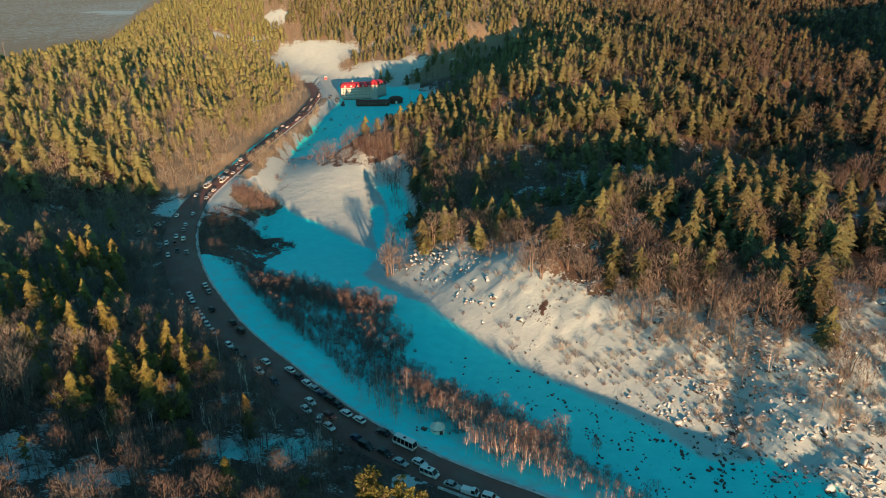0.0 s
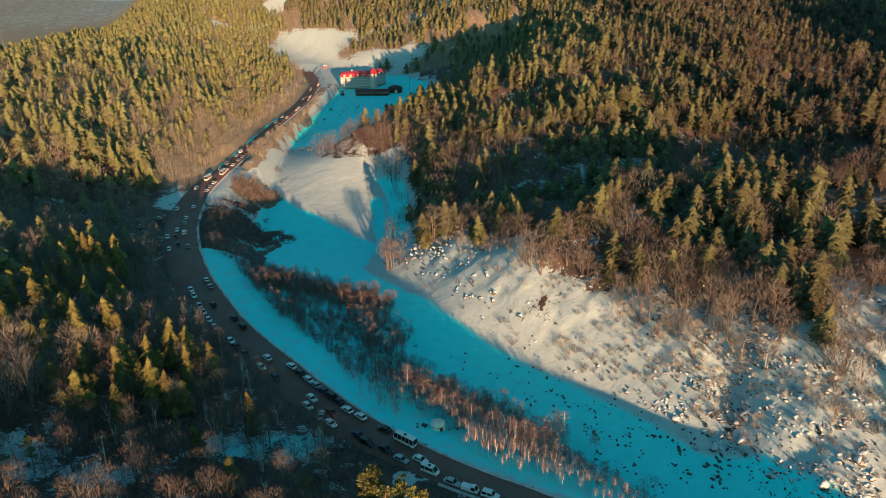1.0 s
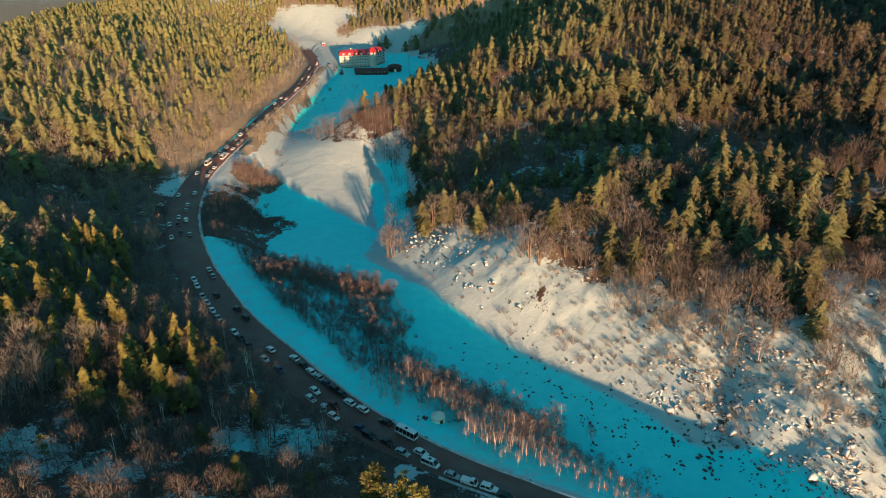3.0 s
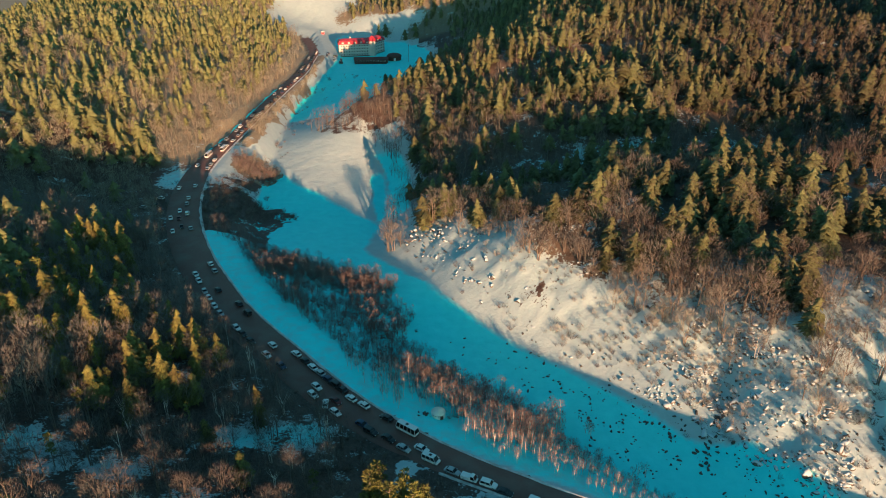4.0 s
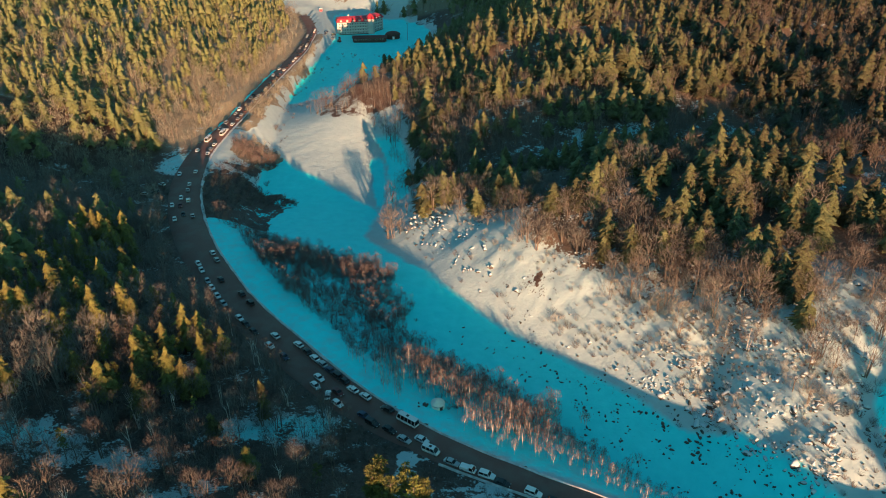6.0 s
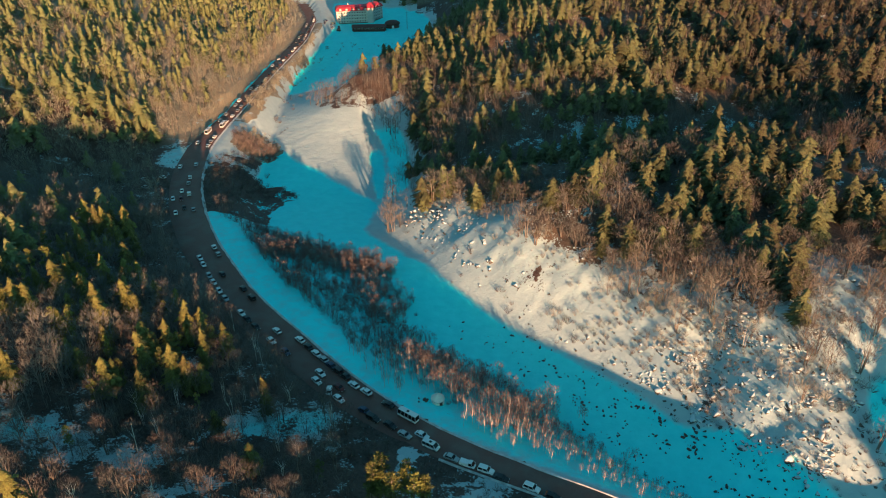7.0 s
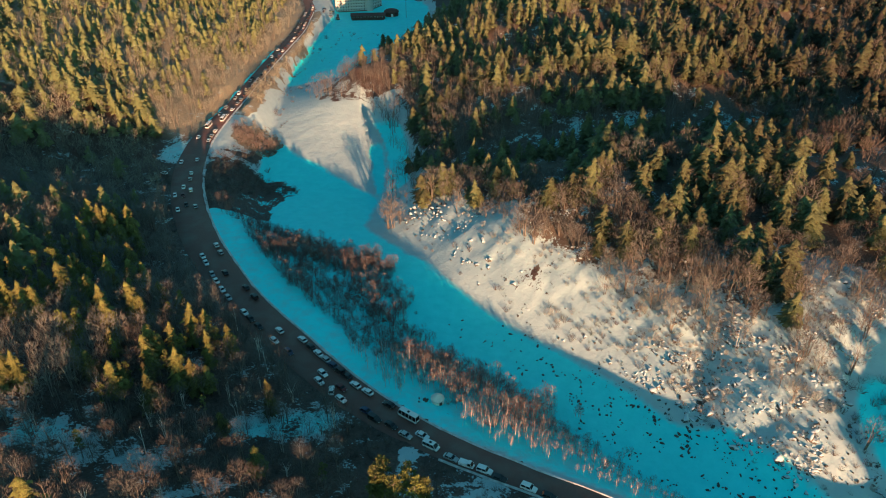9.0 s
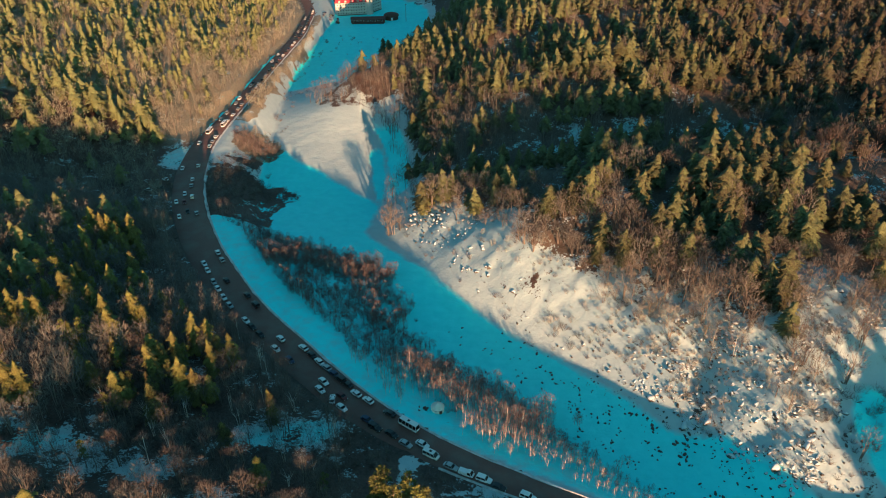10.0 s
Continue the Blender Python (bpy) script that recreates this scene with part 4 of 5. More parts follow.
def scrub_chance(x, y):
    u, v = along(x, y)
    edge = np.where((x > belt_x(y) - 2) & (x < belt_x(y) + 9), 0.16 * clump(x, y, 12, 81), 0)
    bank = np.where((v > -1) & (v < 66) & (y < 330), (0.30 * clump(x, y, 10, 82) + 0.03) * (0.45 + 0.55 * smooth(14, 26, v)), edge)
    ditch = np.where((u < -7) & (u > -26) & (y < 340), 0.25, bank)
    ditch = np.where((u < -7) & (y < 190), 0.34 + 0.3 * clump(x, y, 12, 87), ditch)
    p = np.where((v > 4) & (v < 85) & (y < 200), 0.75 * clump(x, y, 9, 83) + 0.10, ditch)
    p = np.maximum(p, np.where((v < -2) & (u > 14) & (y > 480) & (y < 720), 0.035, 0))
    w = (x - road_x(y) - 9) / np.maximum(belt_x(y) - road_x(y) - 9, 4)
    p = np.maximum(p, np.where((u > 14) & (w > 0.35) & (w < 1.03) & (y > 150) & (y < 300), 0.12 + 0.45 * clump(x, y, 12, 84), 0))
    dark = bend_brush(x, y)
    p = np.maximum(p, np.where((u > 8) & (v < 0), 0.85 * (dark > 0.30), 0))
    p = np.maximum(p, np.where((u > 8) & (tuft(x, y) > 0.45), 0.9, 0))
    p = np.maximum(p, np.where((u > 8) & (u < np.interp(y, [430, 570], [18, 11])) & (y > 440) & (y < 650), 0.5, 0))
    return np.where(in_sight(x, y), p, 0)


kx, ky = scatter(rs, -170, 190, 112, 660, 2.3, scrub_chance)
wood("scrub", "leafless brown scrub in the snow", BUSHES, kx, ky, (0.5, 1.25), [M_TWIG_S, M_TWIG_S], rs, "bushes")


def shrub_chance(x, y):
    """Pale frosted shrubs among the boulders of the lower slope."""
    u, v = along(x, y)
    p = np.where((v > 4) & (v < 80) & (y < 212), (0.12 + 0.66 * clump(x, y, 11, 85)) * smooth(3, 14, v), 0)
    p = np.maximum(p, np.where((v > 19) & (v < 40) & (y >= 205) & (y < 300), 0.40 * clump(x, y, 13, 86), 0))
    return np.where((open_east(x, y) > 0.35) | ~in_sight(x, y) | chute(x, y), 0, p)


M_SHRUB = tree_material("pale_shrub_twigs", (0.18, 0.18, 0.175), (0.44, 0.465, 0.45))
kx, ky = scatter(rs, -30, 170, 112, 300, 1.55, shrub_chance)
wood("shrubs", "pale leafless shrubs among the snowy boulders", SHRUBS, kx, ky, (0.5, 1.3), [M_SHRUB, M_SHRUB], rs, "bushes")


# ---- vehicles ----
def loft(bm, rings):
    """Skin closed rings of equal length one to the next, with end caps."""
    made = [[bm.verts.new(p) for p in r] for r in rings]
    n = len(made[0])
    for a, b in zip(made, made[1:]):
        for i in range(n):
            bm.faces.new((a[i], a[(i + 1) % n], b[(i + 1) % n], b[i]))
    bm.faces.new(list(reversed(made[0])))
    bm.faces.new(made[-1])
    bmesh.ops.recalc_face_normals(bm, faces=bm.faces[:])
    return bm


def section(x, w, z0, z1, c=0.12):
    """Cross-section at x with chamfered corners."""
    return [(x, -w + c, z0), (x, w - c, z0), (x, w, z0 + c), (x, w, z1 - c), (x, w - c, z1), (x, -w + c, z1), (x, -w, z1 - c), (x, -w, z0 + c)]


def slab(bm, x0, x1, y0, y1, z0, z1):
    return loft(bm, [[(x, y0, z0), (x, y1, z0), (x, y1, z1), (x, y0, z1)] for x in (x0, x1)])


def disc(bm, x, y, z, r, w, n=12):
    return loft(bm, [[(x + r * k * math.cos(6.2832 * i / n), y + o, z + r * k * math.sin(6.2832 * i / n)) for i in range(n)]
                     for o, k in ((-w / 2, 0.9), (-w / 2 + 0.03, 1), (w / 2 - 0.03, 1), (w / 2, 0.9))])


PAINTS = [plain("white_car_paint", (0.72, 0.73, 0.74), (0.80, 0.80, 0.80), 3, 0.35), plain("silver_car_paint", (0.36, 0.37, 0.38), (0.46, 0.47, 0.48), 3, 0.35, 0.4),
          plain("black_car_paint", (0.018, 0.018, 0.02), (0.035, 0.034, 0.034), 3, 0.35), plain("dark_blue_car_paint", (0.02, 0.035, 0.08), (0.035, 0.05, 0.11), 3, 0.35),
          plain("dark_red_car_paint", (0.13, 0.02, 0.018), (0.18, 0.03, 0.025), 3, 0.35)]
PAINT_WORDS = ["white", "silver", "black", "dark blue", "dark red"]
M_GLASS = Shader("tinted_car_glass", (0.012, 0.014, 0.016), 0.08).m
M_TYRE = plain("tyre_rubber", (0.012, 0.012, 0.012), (0.03, 0.03, 0.03), 8, 0.85)
M_RIM = plain("alloy_rim", (0.40, 0.40, 0.41), (0.5, 0.5, 0.5), 8, 0.4, 0.8)
M_LAMP = Shader("headlight_glass", (0.75, 0.75, 0.72), 0.15).m
M_TAIL = Shader("tail_light_plastic", (0.35, 0.02, 0.015), 0.3).m
M_TRIM = plain("dark_plastic_trim", (0.02, 0.02, 0.02), (0.045, 0.045, 0.045), 6, 0.7)

# kind: length, half width, bonnet top, roof top, stations of the cabin (foot rear, roof rear, roof front, foot front)
SHAPES = {"s": ("car", "saloon car", 4.5, 0.87, 0.95, 1.46, (-1.75, -1.15, 0.35, 1.05)), "u": ("car", "off-road car", 4.6, 0.93, 1.12, 1.80, (-2.15, -1.95, 0.45, 1.0)),
          "v": ("van", "van", 5.1, 0.98, 1.15, 2.15, (-2.5, -2.4, 1.2, 2.0)), "b": ("minibus", "minibus", 7.2, 1.05, 1.15, 2.7, (-3.55, -3.45, 3.0, 3.45)),
          "t": ("pickup_truck", "small flatbed truck", 4.6, 0.90, 0.95, 1.85, (0.45, 0.55, 1.35, 1.9))}


def build_vehicle(kind, paint):
    name, words, length, w, belt, top, (fr, rr, rf, ff) = SHAPES[kind]
    h = length / 2
    mat = PAINTS[paint]
    root = tagged(new(name), f"{PAINT_WORDS[paint]} {words} standing on the asphalt road", name.split("_")[0], "vehicles on the road")
    low = 0.28
    boot = belt if kind in "svbu" else belt - 0.15
    body = part("body", loft(bmesh.new(), [section(-h, w * 0.84, low + 0.12, boot - 0.10), section(-h + 0.25, w * 0.97, low, boot), section(-0.3, w, low, belt),
                                           section(h - 0.9, w * 0.98, low, belt - (0.04 if kind in "vb" else 0.06)), section(h - 0.2, w * 0.92, low, belt - (0.10 if kind in "vb" else 0.22)),
                                           section(h, w * 0.80, low + 0.1, belt - (0.2 if kind in "vb" else 0.35))]), mat, root)
    part("cabin_glass", loft(bmesh.new(), [[(fr, -w * 0.95, belt - 0.02), (fr, w * 0.95, belt - 0.02), (ff, w * 0.92, belt - 0.03), (ff, -w * 0.92, belt - 0.03)],
                                       [(rr, -w * 0.80, top - 0.05), (rr, w * 0.80, top - 0.05), (rf, w * 0.80, top - 0.05), (rf, -w * 0.80, top - 0.05)]]), M_GLASS, root)
    roof = part("roof", loft(bmesh.new(), [section(rr - 0.06, w * 0.76, top - 0.09, top - 0.01, 0.03), section(rr + 0.25, w * 0.83, top - 0.09, top + 0.04, 0.04),
                                           section(rf - 0.3, w * 0.83, top - 0.09, top + 0.04, 0.04), section(rf + 0.05, w * 0.78, top - 0.09, top - 0.01, 0.03)]), mat, root)
    n = {"s": 3, "u": 3, "v": 4, "b": 6, "t": 2}[kind]
    for i in range(n):
        t = i / (n - 1)
        a, b = fr + (ff - fr) * t, rr + (rf - rr) * t
        for sd in (1, -1):
            bm = bmesh.new()
            loft(bm, [[(a - 0.07, sd * w * 0.90, belt - 0.05), (a + 0.07, sd * w * 0.90, belt - 0.05), (a + 0.07, sd * w * 0.965, belt - 0.05), (a - 0.07, sd * w * 0.965, belt - 0.05)],
                      [(b - 0.05, sd * w * 0.77, top - 0.04), (b + 0.05, sd * w * 0.77, top - 0.04), (b + 0.05, sd * w * 0.83, top - 0.04), (b - 0.05, sd * w * 0.83, top - 0.04)]])
            part("pillar", bm, mat, root)
    if kind in "vb":
        part("roof_hatch", slab(bmesh.new(), -0.5, 0.3, -0.35, 0.35, top + 0.035, top + 0.12), M_TRIM, root)
    if kind == "t":
        part("cargo_bed", slab(bmesh.new(), -h + 0.05, 0.3, -w * 0.97, w * 0.97, belt - 0.02, belt + 0.42), PAINTS[0], root, "white cargo box")
    ax = h * 0.62
    for x in (ax, -ax * 0.95):
        for sd in (1, -1):
            tyre = part("wheel", disc(bmesh.new(), x, sd * (w - 0.09), 0.33, 0.33, 0.22), M_TYRE, root)
            part("rim", disc(bmesh.new(), x, sd * (w + 0.015), 0.33, 0.2, 0.05, 10), M_RIM, tyre)
    for sd in (1, -1):
        part("headlight", slab(bmesh.new(), h - 0.16, h + 0.01, sd * w * 0.60 - 0.16, sd * w * 0.60 + 0.16, belt - 0.46, belt - 0.30), M_LAMP, root)
        part("tail_light", slab(bmesh.new(), -h - 0.02, -h + 0.14, sd * w * 0.66 - 0.14, sd * w * 0.66 + 0.14, boot - 0.34, boot - 0.14), M_TAIL, root)
        part("mirror", slab(bmesh.new(), ff - 0.25, ff - 0.10, sd * (w + 0.09) - 0.1, sd * (w + 0.09) + 0.1, belt, belt + 0.14), mat, root)
    part("front_bumper", slab(bmesh.new(), h - 0.06, h + 0.05, -w * 0.78, w * 0.78, low + 0.1, low + 0.26), M_TRIM, root)
    part("rear_bumper", slab(bmesh.new(), -h - 0.05, -h + 0.06, -w * 0.80, w * 0.80, low + 0.12, low + 0.26), M_TRIM, root)
    return root


built = {}


def park(y, side, kind, paint, turn=0.0, z=None):
    """A vehicle beside the road's middle: side metres to its east."""
    p, f, r = road_frame(y)
    at = p + r * side
    grade = math.degrees(math.atan2(float(road_z(y + 4) - road_z(y - 4)), 8))
    hd = math.degrees(math.atan2(f.y, f.x)) + turn
    up = (float(p.z) + 0.10 - 0.08 * abs(side) / half_width(y)) if abs(side) < half_width(y) else ground_at(at.x, at.y) + 0.05
    m = pose(at.x, at.y, up if z is None else z, 0, -grade if abs(turn) < 90 else grade, hd)
    if (kind, paint) in built:
        copy_thing(built[kind, paint], m)
    else:
        built[kind, paint] = build_vehicle(kind, paint)
        built[kind, paint].matrix_basis = m


NEAR_CARS = [(150.1, 3.3, "b", 0), (145.5, -0.4, "s", 0), (143.1, -2.5, "v", 0), (147.9, -3.0, "s", 1), (151.4, -2.4, "s", 2), (139.5, -3.3, "s", 1), (137.1, -3.3, "t", 0), (134.6, -3.0, "u", 0),
             (132.5, -3.6, "s", 2), (161.3, 3.7, "s", 0), (165.0, 3.2, "s", 0), (163.9, -4.0, "s", 0), (167.5, -3.7, "s", 0), (172.0, -3.8, "s", 0), (173.7, -0.8, "s", 0)]
MORE_CARS = [(168.9, 4.0, "s", 2), (171.7, 3.9, "u", 2), (174.5, 3.9, "s", 3), (177.6, 3.9, "s", 1), (180.8, 3.8, "s", 0), (166.7, -0.7, "s", 4), (157.5, -2.5, "s", 3), (154.9, -3.3, "u", 2),
             (155.2, 3.8, "s", 2), (126.2, -3.4, "s", 2), (128.7, -3.2, "u", 0), (209.4, -3.3, "s", 0), (205.6, -3.4, "s", 2), (201.0, -3.4, "s", 2), (195.6, 0.8, "s", 0)]
BEND_CARS = [(192.9, -3.5, "s", 0), (186.5, -3.1, "s", 3), (188.3, 3.9, "s", 0), (248.9, -2.9, "s", 0), (243.7, -3.2, "s", 0), (235.4, -3.6, "s", 1), (230.4, -3.7, "s", 0), (224.6, -3.8, "s", 0),
             (219.3, -3.9, "s", 1), (233.8, 1.1, "s", 2), (254.3, 4.6, "s", 0), (248.1, 4.4, "s", 1), (221.2, 4.2, "s", 2), (214.7, 4.1, "u", 2), (184.4, 3.9, "s", 2)]
FAR_CARS = [(351.5, 3.1, "s", 0), (333.9, 1.8, "s", 0), (326.0, 1.6, "s", 1), (316.7, -1.4, "s", 0), (307.5, -1.9, "s", 4), (312.0, 2.0, "u", 0), (309.0, -5.6, "s", 0), (296.8, -1.0, "s", 2),
            (292.9, -5.1, "s", 0), (293.5, 2.9, "s", 1), (349.4, -4.9, "s", 0), (400.3, -2.0, "b", 0), (392.9, 4.4, "s", 0), (385.5, 4.6, "s", 1), (378.5, 4.7, "s", 0)]
rc = random.Random(4)
for row in (NEAR_CARS, MORE_CARS, BEND_CARS, FAR_CARS, [(383.2, -2.4, "s", 0), (412.0, 3.0, "b", 0), (327.4, -14.1, "s", 2), (337.0, -12.0, "s", 0), (325.4, -19.1, "s", 1)]):
    for y, side, kind, paint in row:
        turn = rc.uniform(-3, 3) + (180 if side < 0 else 0)
        if (y, side) == (167.5, -3.7):
            turn = -41
        if side < -8:
            turn = rc.uniform(40, 80)
        park(y, side, kind, paint, turn)
y = 418.0
while y < 735:
    park(y, 2.6 + rc.uniform(-0.2, 0.3), rc.choice("sssu"), rc.choice((0, 0, 1, 2, 2, 3)), rc.uniform(-3, 3))
    if rc.random() < 0.38:
        park(y + 2, -1.9 + rc.uniform(-0.3, 0.3), rc.choice("ssu"), rc.choice((0, 1, 2)), 180 + rc.uniform(-3, 3))
    y += rc.uniform(6.6, 11.0)

# cars on the flat below the hotel
for i in range(9):
    y, side = 702 + 5.5 * (i % 3) + rc.uniform(-1, 1), 14 + 6.2 * (i // 3) + rc.uniform(-0.8, 0.8)
    park(y, side, rc.choice("su"), rc.choice((2, 2, 3, 1)), rc.uniform(0, 360))


# ---- hotel ----
M_PLASTER = plain("cream_plaster", (0.40, 0.38, 0.36), (0.50, 0.47, 0.45), 0.35, 0.85)
M_REDROOF = plain("red_metal_roof", (0.34, 0.020, 0.035), (0.46, 0.035, 0.055), 0.5, 0.45)
M_BROWN = plain("dark_brown_timber", (0.06, 0.026, 0.02), (0.12, 0.05, 0.036), 0.8, 0.7)
M_PANE = Shader("window_glass", (0.02, 0.025, 0.03), 0.08).m
M_WHITE = plain("white_window_frame", (0.70, 0.70, 0.68), (0.8, 0.8, 0.78), 2, 0.5)
M_POLE = plain("grey_weathered_pole", (0.10, 0.09, 0.08), (0.2, 0.18, 0.16), 2, 0.8)


def hotel_wing(root, W, D, H, m, columns, tower):
    """One wing of the hotel: walls, plinth, mansard roof, dormers, cornices and its windows, turned and moved by m."""
    def add(name, bm, mat, parent, label=""):
        bm.transform(m)
        return part(name, bm, mat, parent, label)

    add("wall", slab(bmesh.new(), 0, W, 0, D, -1.5, H), M_PLASTER, root)
    add("plinth", slab(bmesh.new(), -0.15, W + 0.15, -0.15, D + 0.15, -1.6, 0.7), M_BROWN, root)
    e = 0.7
    add("roof", loft(bmesh.new(), [[(-e, -e, H), (W + e, -e, H), (W + e, D + e, H), (-e, D + e, H)], [(-e, -e, H + 0.3), (W + e, -e, H + 0.3), (W + e, D + e, H + 0.3), (-e, D + e, H + 0.3)],
                                   [(0.8, 1.3, H + 3.2), (W - 0.8, 1.3, H + 3.2), (W - 0.8, D - 1.3, H + 3.2), (0.8, D - 1.3, H + 3.2)],
                                   [(4, D / 2 - 0.6, H + 4.6), (W - 4, D / 2 - 0.6, H + 4.6), (W - 4, D / 2 + 0.6, H + 4.6), (4, D / 2 + 0.6, H + 4.6)]]), M_REDROOF, root, "red metal mansard roof")
    for x in np.arange(3.0, W - 3, 6.2):
        d = add("dormer", slab(bmesh.new(), x, x + 2.2, -0.5, 2.6, H + 0.25, H + 2.2), M_PLASTER, root)
        add("dormer_roof", loft(bmesh.new(), [[(x - 0.2, -0.7, H + 2.2), (x + 2.4, -0.7, H + 2.2), (x + 1.1, -0.7, H + 3.3)], [(x - 0.2, 3.2, H + 2.2), (x + 2.4, 3.2, H + 2.2), (x + 1.1, 3.2, H + 3.3)]]), M_REDROOF, d)
    for k in range(4):
        z = 1.1 + 2.85 * k
        for i in range(columns):
            x = 1.2 + (W - 2.4) * (i + 0.5) / columns - 0.62
            w = add("window", slab(bmesh.new(), x, x + 1.25, -0.07, 0.02, z, z + 1.55), M_WHITE, root)
            add("pane", slab(bmesh.new(), x + 0.1, x + 1.15, -0.085, -0.06, z + 0.1, z + 1.45), M_PANE, w)
    for z in (3.6, 6.45, 9.3):
        add("cornice", slab(bmesh.new(), -0.1, W + 0.1, -0.12, 0.02, z, z + 0.18), M_WHITE, root)
    if tower:
        n = 12
        ring = lambda r, z: [(W + r * math.cos(6.2832 * i / n), 3 + r * math.sin(6.2832 * i / n), z) for i in range(n)]
        add("corner_tower", loft(bmesh.new(), [ring(4.4, -1.5), ring(4.4, H + 2.4)]), M_PLASTER, root)
        add("tower_roof", loft(bmesh.new(), [ring(5.1, H + 2.3), ring(5.0, H + 2.7), ring(3.4, H + 5.0), ring(1.2, H + 6.6), ring(0.1, H + 7.4)]), M_REDROOF, root, "domed red tower roof")
        add("chimney", slab(bmesh.new(), 12, 13.2, D / 2 + 1, D / 2 + 2.2, H + 2, H + 6), M_PLASTER, root)


def build_hotel():
    root = tagged(new("hotel"), "cream four-storey hotel with a red metal roof", "hotel")
    hotel_wing(root, 34.0, 14.0, 12.2, pose(0, 0, 0), 12, True)
    hotel_wing(root, 22.0, 13.0, 12.2, pose(33.6, 1.5, 0, 0, 0, 46), 7, False)
    root.matrix_basis = pose(-104.5, 731, -11.3, 0, 0, 12)


build_hotel()


def build_annex():
    root = tagged(new("restaurant"), "long low dark timber restaurant beside the hotel", "building")
    L, D = 33.0, 9.0
    part("wall", slab(bmesh.new(), 0, L, 0, D, -1, 3.0), M_BROWN, root)
    part("roof", loft(bmesh.new(), [[(-0.6, -0.8, 3.0), (-0.6, D / 2, 4.9), (-0.6, D + 0.8, 3.0)], [(L + 0.6, -0.8, 3.0), (L + 0.6, D / 2, 4.9), (L + 0.6, D + 0.8, 3.0)]]), plain("brown_roof_felt", (0.09, 0.035, 0.03), (0.15, 0.06, 0.05), 0.6, 0.8), root)
    for i in range(9):
        w = part("window", slab(bmesh.new(), 1.8 + 3.4 * i, 3.6 + 3.4 * i, -0.06, 0.02, 1.0, 2.3), M_WHITE, root)
        part("pane", slab(bmesh.new(), 1.95 + 3.4 * i, 3.45 + 3.4 * i, -0.08, -0.05, 1.1, 2.2), M_PANE, w)
    part("deck", slab(bmesh.new(), 1, L - 1, -3.5, -0.05, -1, 0.35), M_BROWN, root)
    root.matrix_basis = pose(-86.5, 705, -11.6, 0, 0, 4)
    hall = tagged(new("pavilion"), "round-roofed dark brown pavilion beside the restaurant", "building")
    part("wall", loft(bmesh.new(), [[(7 * math.cos(6.2832 * i / 10), 5.5 * math.sin(6.2832 * i / 10), z) for i in range(10)] for z in (-1, 3.2)]), M_BROWN, hall)
    part("roof", loft(bmesh.new(), [[(7.8 * k * math.cos(6.2832 * i / 20), 6.3 * k * math.sin(6.2832 * i / 20), z) for i in range(20)] for k, z in ((1, 3.15), (0.92, 4.4), (0.7, 5.5), (0.35, 6.2), (0.02, 6.4))]), M_BROWN, hall)
    part("door", slab(bmesh.new(), -1.0, 1.0, -5.6, -5.3, -0.4, 2.2), M_WHITE, hall)
    hall.matrix_basis = pose(-48, 720, -11.3, 0, 0, 10)


build_annex()


def build_pole(x, y, h):
    z = ground_at(x, y)
    root = tagged(new("utility_pole"), "tall grey utility pole standing in the snow", "pole")
    bm = bmesh.new()
    loft(bm, [[(r * math.cos(6.2832 * i / 8), r * math.sin(6.2832 * i / 8), zz) for i in range(8)] for r, zz in ((0.22, -0.5), (0.14, h))])
    part("post", bm, M_POLE, root)
    part("crossarm", slab(bmesh.new(), -1.1, 1.1, -0.07, 0.07, h - 0.8, h - 0.62), M_POLE, root)
    for i in (-0.9, 0.0, 0.9):
        part("insulator", slab(bmesh.new(), i - 0.06, i + 0.06, -0.06, 0.06, h - 0.6, h - 0.36), M_WHITE, root)
    root.matrix_basis = pose(x, y, z, 0, 0, 20)


build_pole(-33, 712, 17)
build_pole(-362, 600, 22)


def build_pen(x, y):
    z = ground_at(x, y)
    root = tagged(new("round_pen"), "ring of dark timber rails on the snow by the hotel", "pen")
    for i in range(14):
        a, b = 6.2832 * i / 14, 6.2832 * (i + 1) / 14
        part("post", slab(bmesh.new(), 4.5 * math.cos(a) - 0.12, 4.5 * math.cos(a) + 0.12, 4.5 * math.sin(a) - 0.12, 4.5 * math.sin(a) + 0.12, -0.3, 1.3), M_BROWN, root)
        for h in (0.5, 1.0):
            bm = bmesh.new()
            loft(bm, [[(r * math.cos(t), r * math.sin(t), hh) for r, hh in ((4.42, h), (4.58, h), (4.58, h + 0.25), (4.42, h + 0.25))] for t in (a, b)])
            part("rail", bm, M_BROWN, root)
    root.matrix_basis = pose(x, y, z)


build_pen(-22, 780)


def build_kiosk():
    root = tagged(new("kiosk"), "small red kiosk on the snow beside the hotel drive", "kiosk")
    part("wall", slab(bmesh.new(), -1.6, 1.6, -1.3, 1.3, -0.4, 2.4), M_REDROOF, root)
    part("roof", loft(bmesh.new(), [[(-1.9, -1.6, 2.4), (-1.9, 0, 3.2), (-1.9, 1.6, 2.4)], [(1.9, -1.6, 2.4), (1.9, 0, 3.2), (1.9, 1.6, 2.4)]]), M_WHITE, root)
    part("window", slab(bmesh.new(), -1.0, 1.0, -1.34, -1.28, 1.0, 2.0), M_PANE, root)
    root.matrix_basis = pose(-134, 818, ground_at(-134, 818), 0, 0, 15)


build_kiosk()


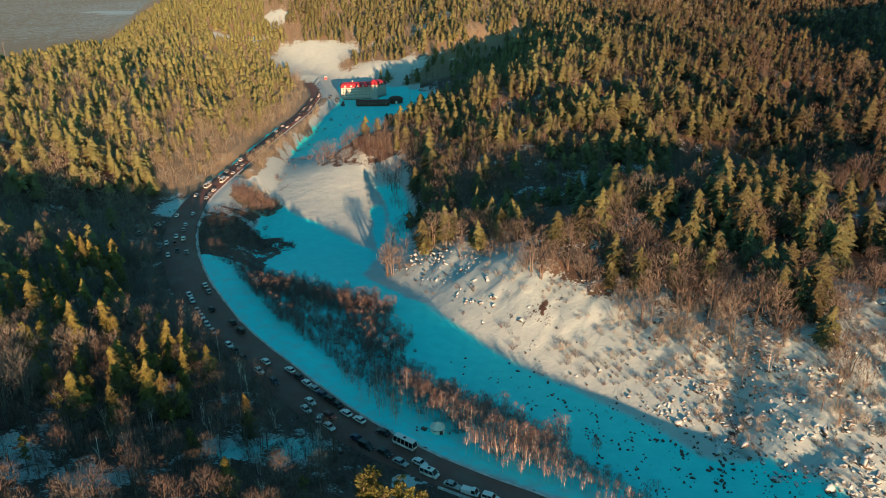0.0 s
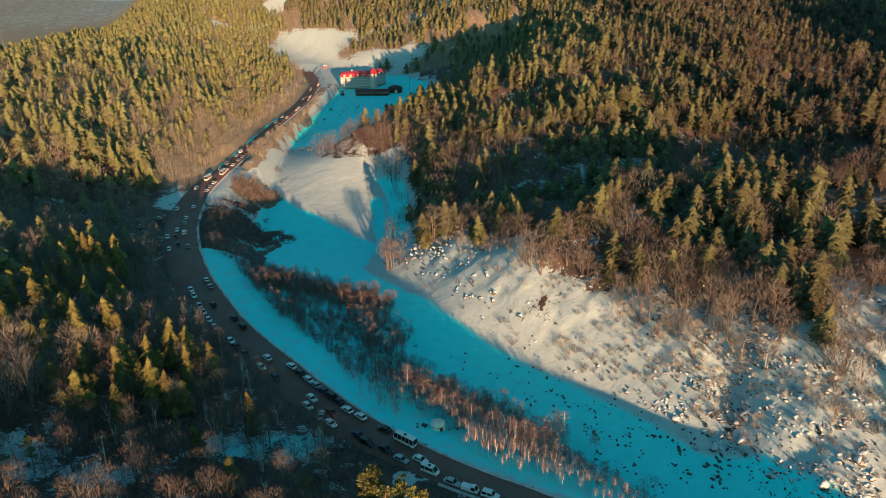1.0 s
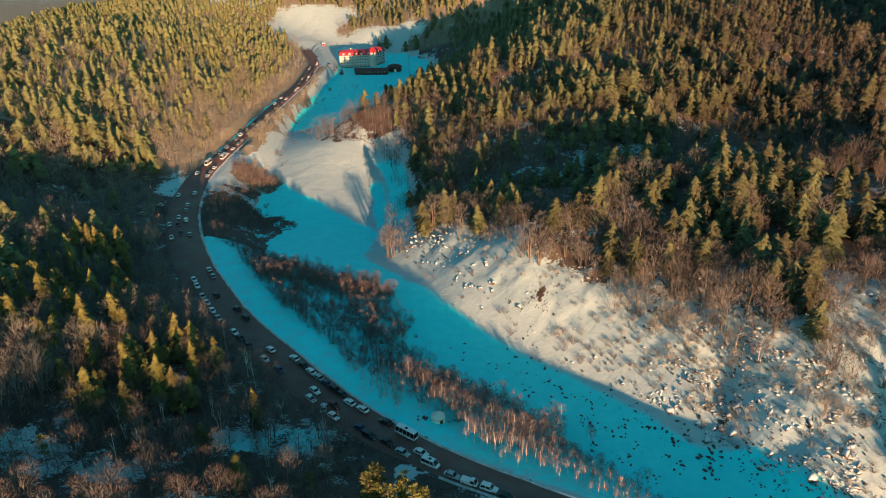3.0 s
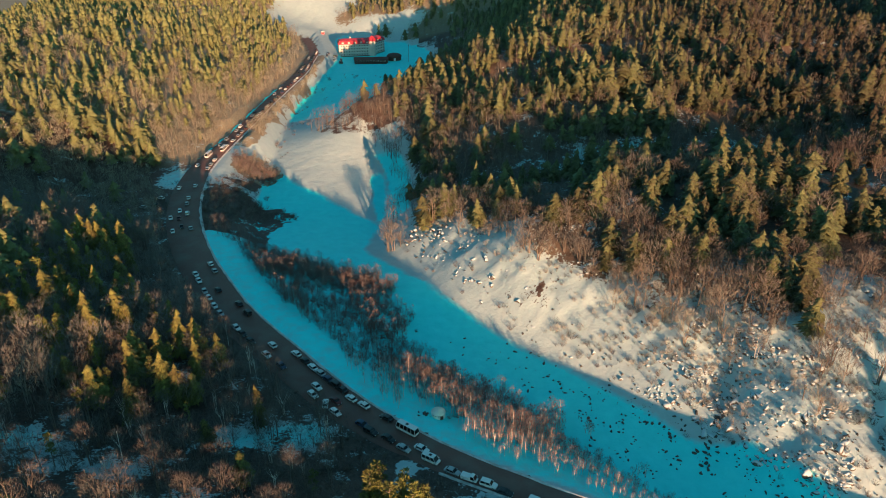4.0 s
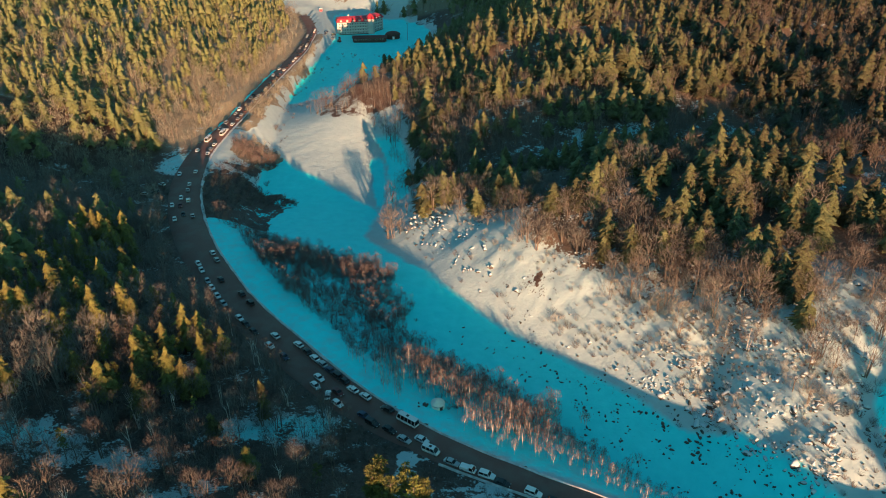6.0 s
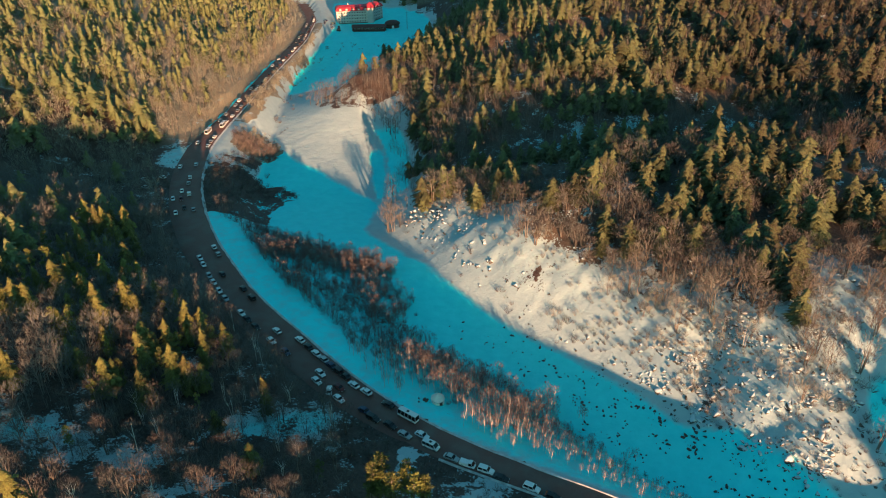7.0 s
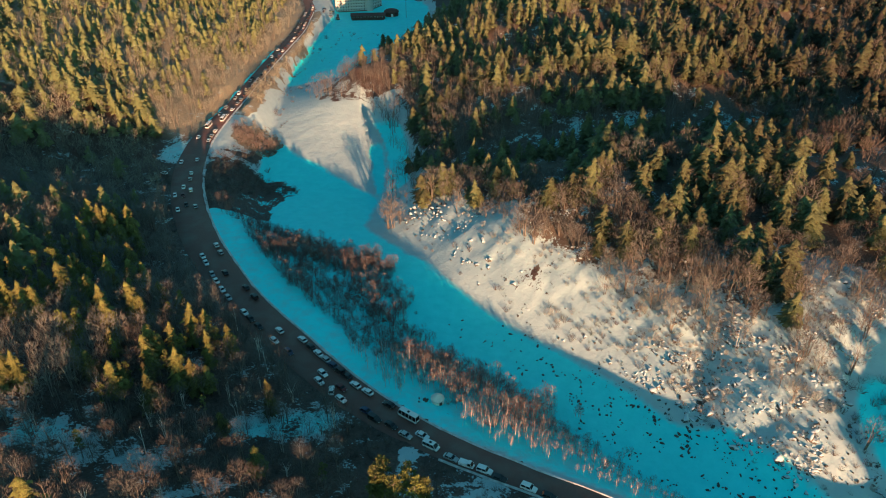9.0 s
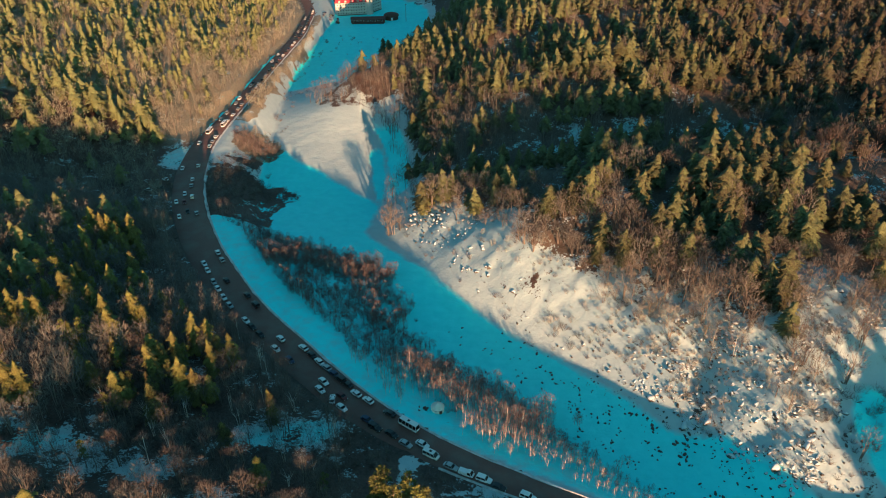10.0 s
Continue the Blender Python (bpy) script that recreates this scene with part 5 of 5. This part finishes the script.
# ---- beside the road ----
def build_tent(x, y):
    cloth = plain("cream_canvas", (0.70, 0.66, 0.57), (0.82, 0.78, 0.70), 1.2, 0.85)
    root = tagged(new("yurt"), "small round cream canvas tent in the snow beside the road", "tent")
    n = 12
    ring = lambda r, z: [(r * math.cos(6.2832 * i / n), r * math.sin(6.2832 * i / n), z) for i in range(n)]
    part("wall", loft(bmesh.new(), [ring(2.0, -0.5), ring(2.05, 1.5)]), cloth, root)
    part("roof", loft(bmesh.new(), [ring(2.2, 1.45), ring(2.15, 1.6), ring(1.3, 2.25), ring(0.35, 2.65), ring(0.3, 2.8)]), cloth, root, "snow-dusted canvas roof")
    part("door", slab(bmesh.new(), -0.45, 0.45, -2.12, -1.85, -0.1, 1.35), M_BROWN, root)
    part("band", loft(bmesh.new(), [ring(2.08, 1.2), ring(2.09, 1.32)]), M_BROWN, root)
    root.matrix_basis = pose(x, y, ground_at(x, y) + 0.1, 0, 0, 30)
    dark_rocks = [mesh_from("rubble_stone", v, t, [M_STONE]) for v, t, s in ROCKS]
    for i in range(7):
        sc = rc.uniform(0.5, 0.95)
        ob = tagged(new("rubble_stone", dark_rocks[i % 6]), "dark stone in a heap beside the round tent", "stone", "stones by the tent")
        px, py = x - 4.6 + rc.uniform(-1.4, 1.4), y - 0.3 + rc.uniform(-1.0, 1.0)
        ob.matrix_world = pose(px, py, ground_at(px, py) + 0.2, 0, 0, rc.uniform(0, 360)) @ Matrix.Diagonal((sc, sc, sc, 1))


build_tent(-1.5, 162)


def build_snag(x, y, h, lean_x):
    pale = plain("bleached_dead_wood", (0.42, 0.36, 0.30), (0.60, 0.54, 0.47), 1.0, 0.8)
    root = tagged(new("dead_tree"), "pale bleached dead tree trunk with broken branches", "tree")
    for nm, pts, rad in [("trunk", [(0, 0, -0.8), (0.1, 0, h * 0.5), (lean_x, 0.1, h)], [0.24, 0.17, 0.05])] + [("branch", [(lean_x * 0.5, 0, h * t), (lean_x * 0.5 + d, 0.4 * d, h * t + 0.9)], [0.07, 0.02]) for t, d in ((0.55, 1.3), (0.66, -1.2), (0.76, 0.9), (0.84, -0.7))]:
        sp = Soup()
        sp.tube([Vector(p) for p in pts], rad, 6, 0)
        v, t, s = sp.arrays()
        ob = new(nm, mesh_from(nm, v, t, [pale]))
        ob.parent = root
    root.matrix_basis = pose(x, y, ground_at(x, y))


build_snag(80, 211, 10, 0.7)
build_snag(29, 306, 9, 0.2)
